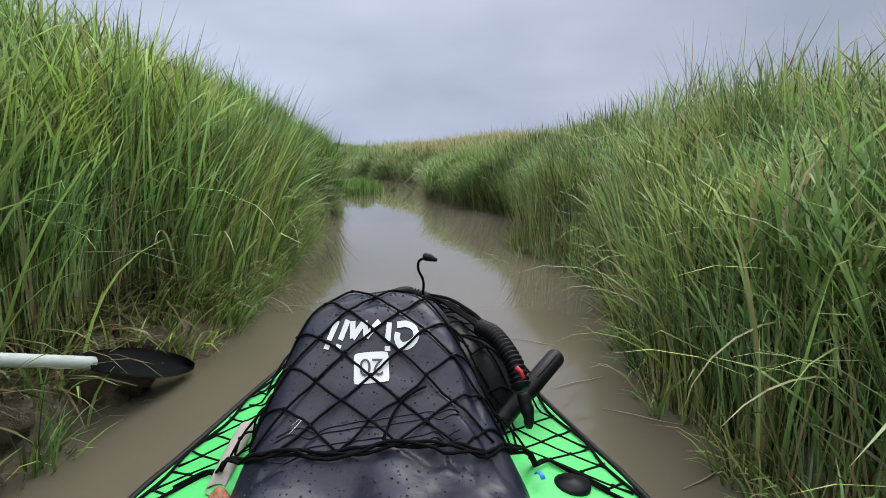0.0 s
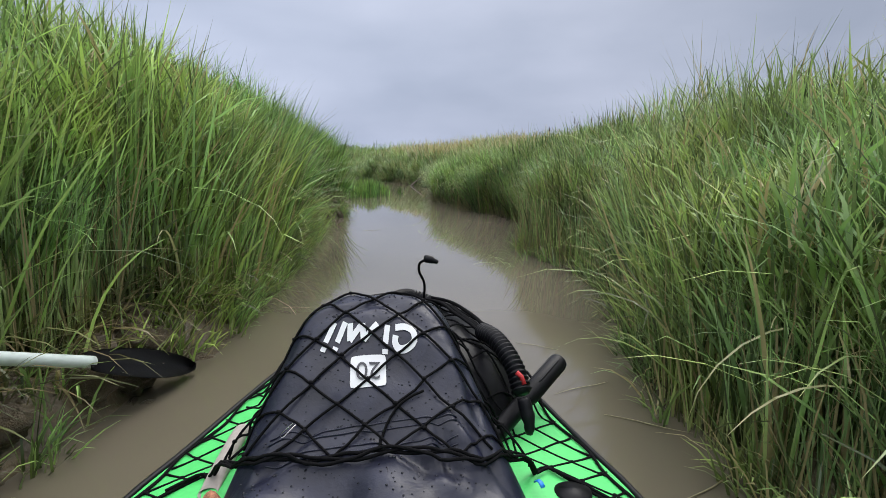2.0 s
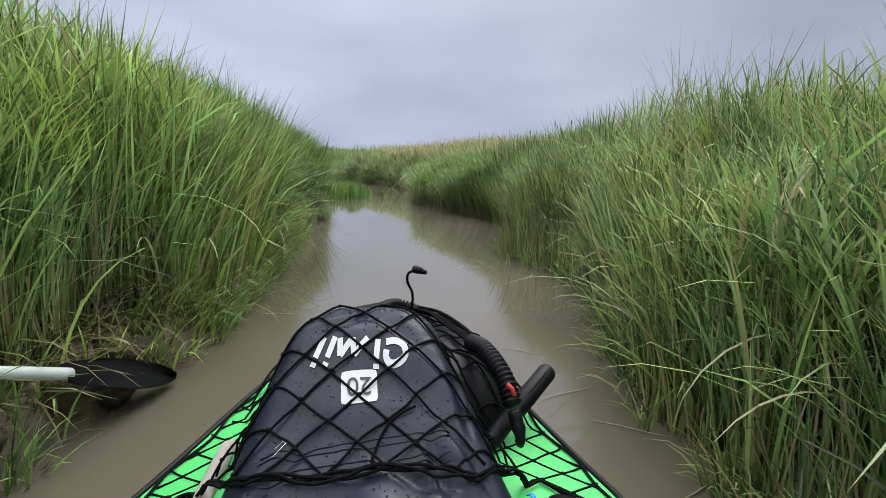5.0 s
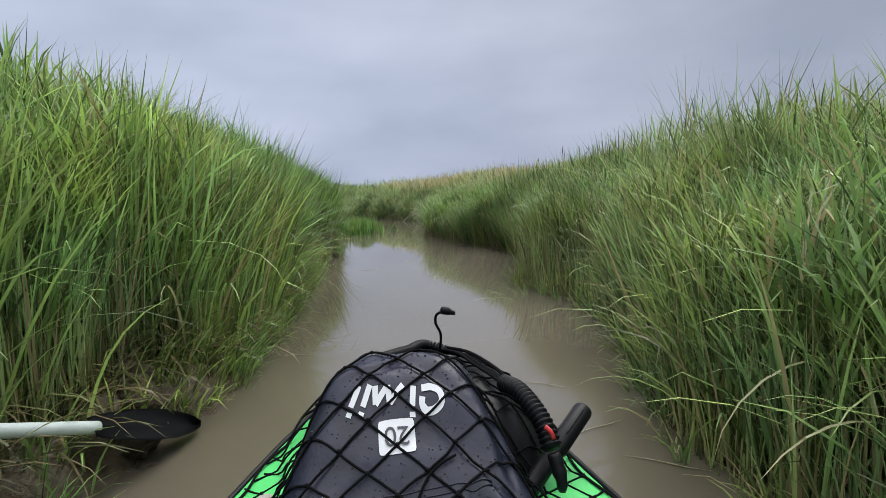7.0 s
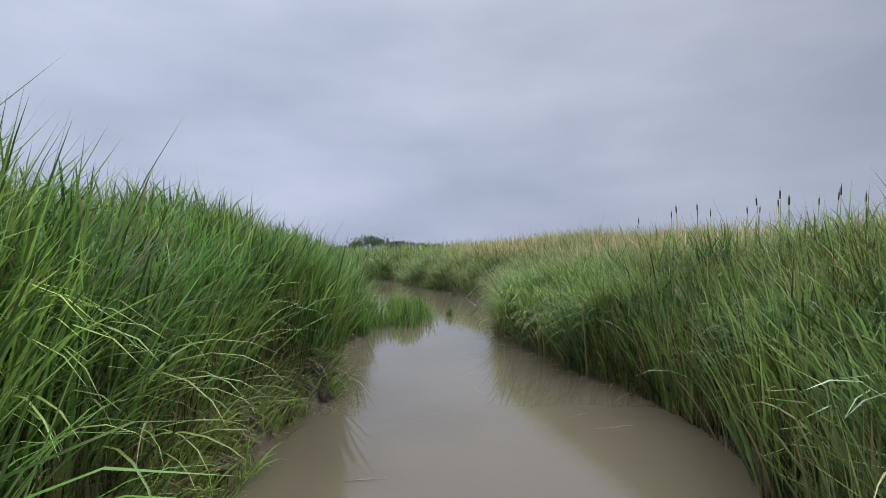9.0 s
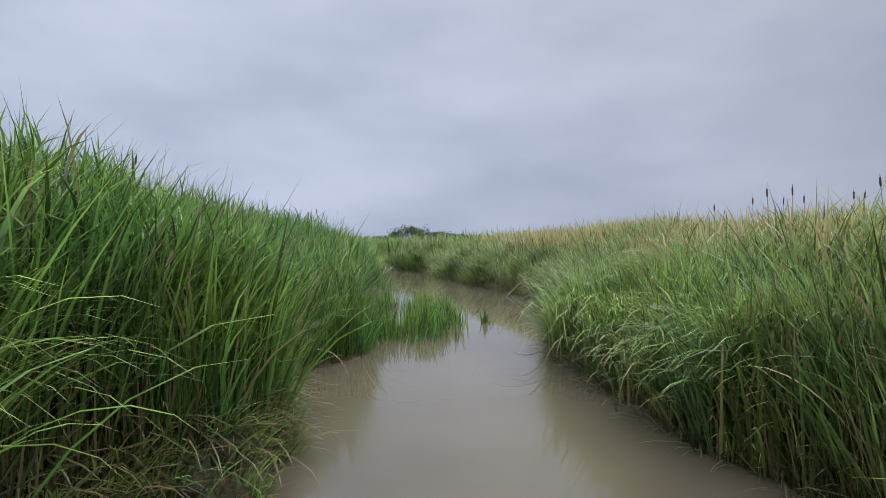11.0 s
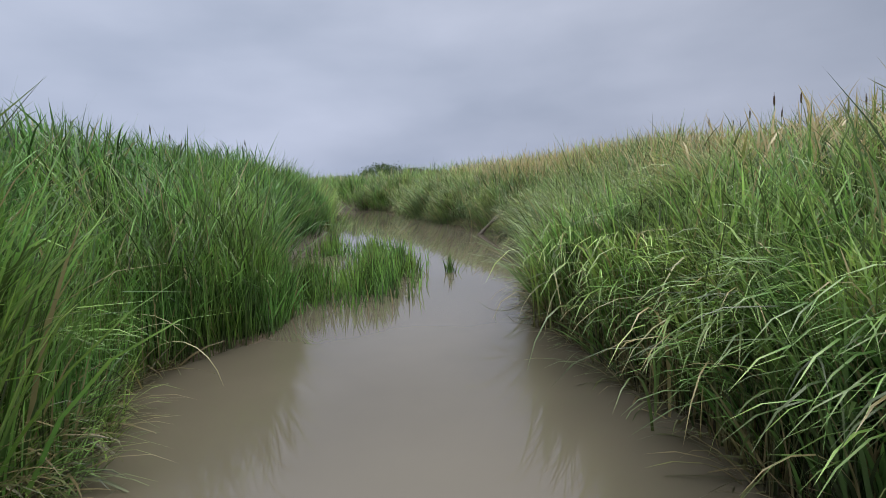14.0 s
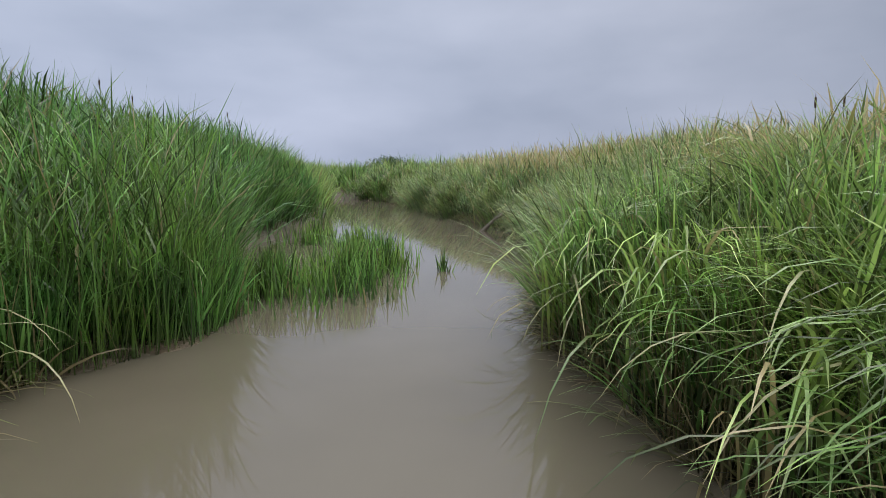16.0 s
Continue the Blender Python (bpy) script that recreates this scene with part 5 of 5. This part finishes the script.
def build_lamp():
    lamp = empty("gooseneck_lamp", "small black gooseneck lamp standing up from the load", "lamp", (0.118, 4.09, 0.46))
    o = Vector((-0.118, -4.09, -0.46))
    bm = bmesh.new()
    tube(bm, spline([(0.128, 4.14, 0.41), (0.135, 4.10, 0.452), (0.134, 4.06, 0.492), (0.124, 4.035, 0.520), (0.128, 4.015, 0.540), (0.140, 4.007, 0.546)], 30), 0.0026, 7)
    bmesh.ops.translate(bm, verts=bm.verts, vec=o)
    neck = part("neck", bm, M_RUBBER, lamp)
    bm = bmesh.new()
    tube(bm, [(0.132, 4.008, 0.5475), (0.1335, 4.008, 0.5475), (0.137, 4.008, 0.547), (0.147, 4.007, 0.545), (0.152, 4.006, 0.543), (0.157, 4.005, 0.5415), (0.1585, 4.005, 0.541)], [0.002, 0.0060, 0.0074, 0.0070, 0.0046, 0.0040, 0.0025], 14)
    bmesh.ops.translate(bm, verts=bm.verts, vec=o)
    part("head", bm, M_RUBBER, neck, "teardrop lamp head")
    return lamp


def build_small_gear():
    pad = empty("foam_pad", "folded beige foam pad tucked beside the bag", "pad", (-0.13, 3.75, 0.3))
    bm = bmesh.new()
    sheet(bm, lambda a, t: ((-0.148 + 0.012 * math.cos(a) + 0.0) + 0.13, 3.685 + 0.15 * t + 0.012 * math.sin(a) - 3.75, 0.300 + 0.014 * math.sin(a) * (1 - (2 * t - 1) ** 4) + 0.012 * t - 0.3), [2 * math.pi * k / 18 for k in range(18)], np.linspace(0, 1, 12), True)
    part("padding", bm, M_BEIGE, pad)
    cloth = empty("checked_cloth", "small folded checked cloth in red and grey", "cloth", (-0.135, 3.64, 0.3))
    bm = bmesh.new()
    sheet(bm, lambda u, v: (0.035 * u, 0.03 * v, 0.018 + 0.012 * math.sin(4 * u + 2 * v) - 0.02 * (u * u + v * v)), np.linspace(-1, 1, 14), np.linspace(-1, 1, 14))
    part("fold", bm, M_PLAID, cloth)
    pouch = empty("black_pouch", "round black pouch strapped on the deck", "pouch", (0.325, 3.675, 0.29))
    bm = bmesh.new()
    tube(bm, [(0, 0, -0.004), (0, 0.001, 0.004), (0, 0.002, 0.011), (0, 0.002, 0.014), (0, 0.002, 0.011), (0, 0.002, 0.005)], [0.023, 0.025, 0.024, 0.022, 0.019, 0.008], 20)
    part("cup", bm, M_RUBBER, pouch)
    strap = empty("blue_strap", "short blue webbing strap beside the bag", "strap", (0.277, 3.668, 0.32))
    bm = bmesh.new()
    tube(bm, [(-0.003, 0.007, -0.004), (0, 0.003, 0.000), (0.002, -0.003, 0.000), (0.004, -0.007, -0.004)], 0.0035, 8, squash=0.4)
    part("webbing", bm, M_BLUE, strap)


build_boat()
build_drybag()
build_gear_bag()
build_hose()
build_lamp()
build_net()
build_small_gear()


# ---- paddle with its blade in the water beside the boat ----
def build_paddle():
    tip, heel = np.array((-0.62, 4.80, 0.012)), np.array((-0.72, 4.40, 0.20))
    way = (heel - tip) / np.linalg.norm(heel - tip)
    paddle = empty("paddle", "paddle with white shaft, its black blade dipped in water", "paddle", tuple(heel))
    side = np.cross(way, (0, 0, 1.0))
    side /= np.linalg.norm(side)
    L = float(np.linalg.norm(heel - tip))
    bm = bmesh.new()
    up = np.cross(side, way)
    # the blade is feathered to stand half on edge
    side, up = side * 0.72 + up * 0.694, up * 0.72 - side * 0.694

    def f(u, t):
        w = 0.070 * math.sin(math.pi * min(1, 0.06 + 0.94 * (1 - t) ** 0.85)) ** 0.55 * (1 - 0.55 * t) + 0.016 * t
        p = tip + way * L * t + side * (u * w + 0.012 * (1 - t)) + up * (0.02 * u * u * (1 - t) + 0.012 * (1 - abs(u)) * t) - heel
        return tuple(p)
    sheet(bm, f, np.linspace(-1, 1, 13), np.linspace(0.0, 1.0, 22))
    bmesh.ops.solidify(bm, geom=bm.faces[:], thickness=0.006)
    part("blade", bm, M_RUBBER, paddle, "black spoon-shaped plastic blade")
    rise = np.array((-0.26, -0.88, 0.38))
    rise /= np.linalg.norm(rise)
    bm = bmesh.new()
    tube(bm, [rise * q for q in (-0.02, 0.0, 0.6, 1.15)], 0.016, 14)
    part("shaft", bm, M_SHAFT, paddle, "white coated tubular shaft")
    bm = bmesh.new()
    tube(bm, [rise * q for q in (0.27, 0.275, 0.285, 0.29)], [0.018, 0.042, 0.042, 0.018], 20)
    part("drip_ring", bm, M_RUBBER, paddle, "black rubber drip ring")
    return paddle


build_paddle()


# ---- cattails on the upper marsh ----
M_SPIKE = material("brown_cattail", (0.075, 0.045, 0.028), rough=0.9, vary=0.3, scale=40, bump=0.6, fine=300, distance=0.003)
M_STALK = material("green_stalk", (0.14, 0.19, 0.07), rough=0.6, vary=0.2, bump=0.2)


def build_cattail():
    cat = empty("cattail", "brown cattail spike on a thin green stalk above the grass", "cattail", (0, 0, 0), "cattails on the bank")
    bm = bmesh.new()
    tube(bm, [(0, 0, 0), (0.01, 0, 0.5), (0.005, 0.005, 1.0), (0.012, 0, 1.25)], [0.008, 0.007, 0.005, 0.004], 6)
    part("stalk", bm, M_STALK, cat)
    bm = bmesh.new()
    tube(bm, [(0.012, 0, 1.20), (0.012, 0, 1.212), (0.013, 0, 1.26), (0.014, 0, 1.33), (0.014, 0, 1.345), (0.015, 0, 1.40)], [0.005, 0.011, 0.013, 0.0115, 0.004, 0.002], 9)
    part("spike", bm, M_SPIKE, cat, "brown velvety seed spike")
    return cat


cattail = build_cattail()
CATTAILS = [(4.45, 17.7, 1.86), (5.05, 18.2, 1.92), (5.9, 19.6, 1.88), (5.5, 16.5, 1.9), (5.75, 16.4, 2.02), (6.2, 17.0, 1.96), (6.6, 17.9, 2.0),
            (7.1, 18.4, 2.05), (6.9, 16.6, 2.1), (7.6, 17.8, 2.12), (4.2, 19.5, 1.7), (8.0, 19.0, 2.1), (5.3, 20.4, 1.9), (6.1, 21.0, 1.95), (7.3, 20.2, 2.0), (6.4, 18.8, 1.9), (7.9, 16.6, 2.05), (8.4, 18.1, 2.1)]
for i, (x, y, top) in enumerate(CATTAILS):
    m = pose(x, y, float(ground_height(x, y)) - 0.02, random.uniform(-4, 4), random.uniform(-4, 4), random.uniform(0, 360)) @ Matrix.Diagonal((1.1, 1.1, (top - float(ground_height(x, y))) / 1.36, 1))
    if i == 0:
        cattail.matrix_basis = m
    else:
        c = copy_thing(cattail, Matrix.Identity(4))
        c.matrix_basis = m


# ---- flowering stalks above the grass ----
def build_flower_stalk():
    st = empty("flower_stalk", "thin dark stalk with a small brown seed head", "weed", (0, 0, 0), "stalks on the bank")
    bm = bmesh.new()
    tube(bm, spline([(0, 0, 0), (0.02, 0, 0.5), (0.0, 0.01, 0.9), (0.03, 0, 1.2)], 14), 0.003, 5)
    part("stem", bm, M_STALK, st)
    bm = bmesh.new()
    r3 = np.random.default_rng(3)
    for _ in range(10):
        q = bmesh.ops.create_icosphere(bm, subdivisions=1, radius=0.0018)
        for v in q["verts"]:
            v.co = v.co + Vector((0.03 + r3.normal(0, 0.0025), r3.normal(0, 0.0025), 1.19 + r3.normal(0, 0.022)))
    part("seed_head", bm, M_SPIKE, st, "small brown seed head")
    return st


stalk = build_flower_stalk()
STALKS = [(-2.5, 11.2, 1.55), (-3.2, 12.9, 1.5), (-3.0, 14.5, 1.42), (-3.4, 15.4, 1.42), (-2.9, 16.0, 1.45), (-3.6, 17.5, 1.5), (-2.6, 13.6, 1.42), (3.0, 16.0, 1.42)]
for i, (x, y, top) in enumerate(STALKS):
    g = float(ground_height(x, y)) - 0.02
    m = pose(x, y, g, random.uniform(-5, 5), random.uniform(-5, 5), random.uniform(0, 360)) @ Matrix.Diagonal((1, 1, (top - 0.07 - g) / 1.22, 1))
    if i == 0:
        stalk.matrix_basis = m
    else:
        c = copy_thing(stalk, Matrix.Identity(4))
        c.matrix_basis = m


# ---- shrubs on the skyline ----
M_LEAF = material("shrub_leaf", (0.085, 0.14, 0.055), rough=0.6, vary=0.35, scale=3, bump=0.2)
M_HEATH = material("brown_heath", (0.12, 0.105, 0.08), rough=0.8, vary=0.35, scale=2, bump=0.2)


def build_shrub(name, label, at, wide, high, mat, seed, leaves=700):
    r4 = np.random.default_rng(seed)
    sh = empty(name, label, "shrub", at, "shrubs on the skyline")
    bm = bmesh.new()
    ends = []
    for k in range(7):
        a = r4.uniform(0, 6.283)
        e = (math.cos(a) * wide * r4.uniform(0.2, 0.8), math.sin(a) * wide * 0.4, high * r4.uniform(0.55, 0.95))
        ends.append(e)
        tube(bm, [(0, 0, -0.1), (e[0] * 0.3, e[1] * 0.3, e[2] * 0.5), e], [0.07, 0.05, 0.015], 6)
    part("branches", bm, M_BARK, sh, "grey forking branches")
    n = leaves
    c = np.array(ends)[r4.integers(0, len(ends), n)]
    p = c + r4.normal(0, 1, (n, 3)) * (wide * 0.28, wide * 0.2, high * 0.2)
    p[:, 2] = np.clip(p[:, 2], 0.05, None)
    s = r4.uniform(0.08, 0.2, n)
    d1, d2 = r4.normal(0, 1, (n, 3)), r4.normal(0, 1, (n, 3))
    d1 /= np.linalg.norm(d1, axis=1)[:, None]
    d2 = np.cross(d1, d2)
    d2 /= np.linalg.norm(d2, axis=1)[:, None]
    v = np.stack([p - d1 * s[:, None], p - d2 * s[:, None] * 0.5, p + d1 * s[:, None], p + d2 * s[:, None] * 0.5], 1).reshape(-1, 3)
    me = raw_mesh("foliage", v, np.arange(n * 4).reshape(-1, 4), np.zeros((0, 3), int))
    me.materials.append(mat)
    linked("foliage", me, sh)
    return sh


r5 = np.random.default_rng(77)
SHRUBS = [(-15.6, 90, 2.3, 1.9, M_LEAF, 1300), (-18.0, 91, 1.6, 1.2, M_LEAF, 500), (-12.8, 92, 2.2, 1.15, M_HEATH, 600), (-10.4, 90, 1.8, 1.25, M_HEATH, 600), (-8.2, 91, 1.9, 1.0, M_HEATH, 500), (-5.6, 93, 1.8, 0.95, M_HEATH, 500), (-21.5, 93, 2.4, 0.9, M_HEATH, 500), (-3.2, 94, 1.8, 0.8, M_HEATH, 400)]
for k, (x, y, w, h, mt, nl) in enumerate(SHRUBS):
    green = mt is M_LEAF
    build_shrub("shrub", "rounded green shrub on the flat horizon" if green else "low brown heathy shrub on the flat horizon", (x, y, float(ground_height(x, y)) + 0.1), w, h, mt, 100 + k, nl)


# ---- snagged branch and drift on the water ----
def build_branch():
    br = empty("driftwood_branch", "dark bare branch snagged in the overhanging grass", "branch", (0.15, 17.0, 0))
    bm = bmesh.new()
    tube(bm, spline([(-0.14, -0.25, -0.03), (0.02, -0.05, 0.12), (0.2, 0.1, 0.27), (0.34, 0.2, 0.40)], 14), [0.03 - 0.0015 * k for k in range(14)], 7)
    part("stem", bm, M_BARK, br)
    bm = bmesh.new()
    tube(bm, spline([(0.05, -0.02, 0.14), (0.16, -0.06, 0.2), (0.24, -0.12, 0.24)], 8), 0.008, 6)
    part("twig", bm, M_BARK, br)
    return br


build_branch()


M_STRAW = material("wet_straw", (0.30, 0.26, 0.15), rough=0.5, vary=0.3, scale=20, bump=0.2)


def build_drift():
    """A few single straws afloat."""
    r6 = np.random.default_rng(13)
    spots = [(0.66, 4.66), (0.77, 4.42), (0.82, 4.14), (0.60, 5.05), (-0.45, 5.6), (0.35, 7.8), (0.9, 9.1), (0.75, 9.3), (-0.3, 8.4)]
    for x, y in spots:
        a, ln = r6.uniform(-0.6, 0.6), r6.uniform(0.12, 0.24)
        line = spline([(-ln / 2, 0, 0), (-ln / 6, r6.uniform(-0.008, 0.008), 0.001), (ln / 4, r6.uniform(-0.006, 0.006), 0.001), (ln / 2, 0, 0)], 9)
        st = empty("floating_straw", "single pale straw floating on the silty water", "straw", (x, y, 0.003), "straws on the water")
        st.rotation_euler = (0, 0, a)
        bm = bmesh.new()
        tube(bm, line, [0.0005 + 0.0019 * math.sin(math.pi * min(0.95, 0.08 + k / 9)) for k in range(9)], 5, squash=0.5)
        part("straw", bm, M_STRAW, st)


build_drift()


# ---- clods of mud along the cut bank ----
def build_clods():
    r7 = np.random.default_rng(21)
    kinds = []
    for k in range(9):
        bm = bmesh.new()
        bmesh.ops.create_icosphere(bm, subdivisions=3, radius=1)
        seed = Vector((k * 3.1, k * 1.7, 0))
        for v in bm.verts:
            crack = abs(noise.noise(v.co * 2.3 + seed)) ** 0.5
            v.co *= 0.62 + 0.42 * crack + 0.4 * noise.noise(v.co * 1.3 + seed) + 0.16 * noise.noise(v.co * 6 + seed) + 0.07 * noise.noise(v.co * 14 + seed)
        me = bpy.data.meshes.new("mud_clod")
        bm.to_mesh(me)
        bm.free()
        me.polygons.foreach_set("use_smooth", [True] * len(me.polygons))
        me.materials.append(M_MUD)
        kinds.append(me)
    for k in range(84):
        y = r7.uniform(3.3, 5.3) if k < 34 else r7.uniform(7.6, 10.4) if k < 68 else r7.uniform(2.6, 10.2)
        x = float(left_edge(y)) - r7.uniform(-0.02, 0.17)
        s = r7.uniform(0.035, 0.09)
        ob = new("mud_clod", kinds[k % 9])
        ob.location = (x, y, float(ground_height(x, y)) - s * 0.05)
        ob.rotation_euler = (r7.uniform(-0.4, 0.4), r7.uniform(-0.2, 0.7), r7.uniform(0, 6.28))
        ob.scale = (s, s * r7.uniform(0.9, 1.5), s * r7.uniform(0.6, 0.9))
        tagged(ob, "wet brown clod of slumped bank mud", "mud clod", "clods along the cut bank")


build_clods()
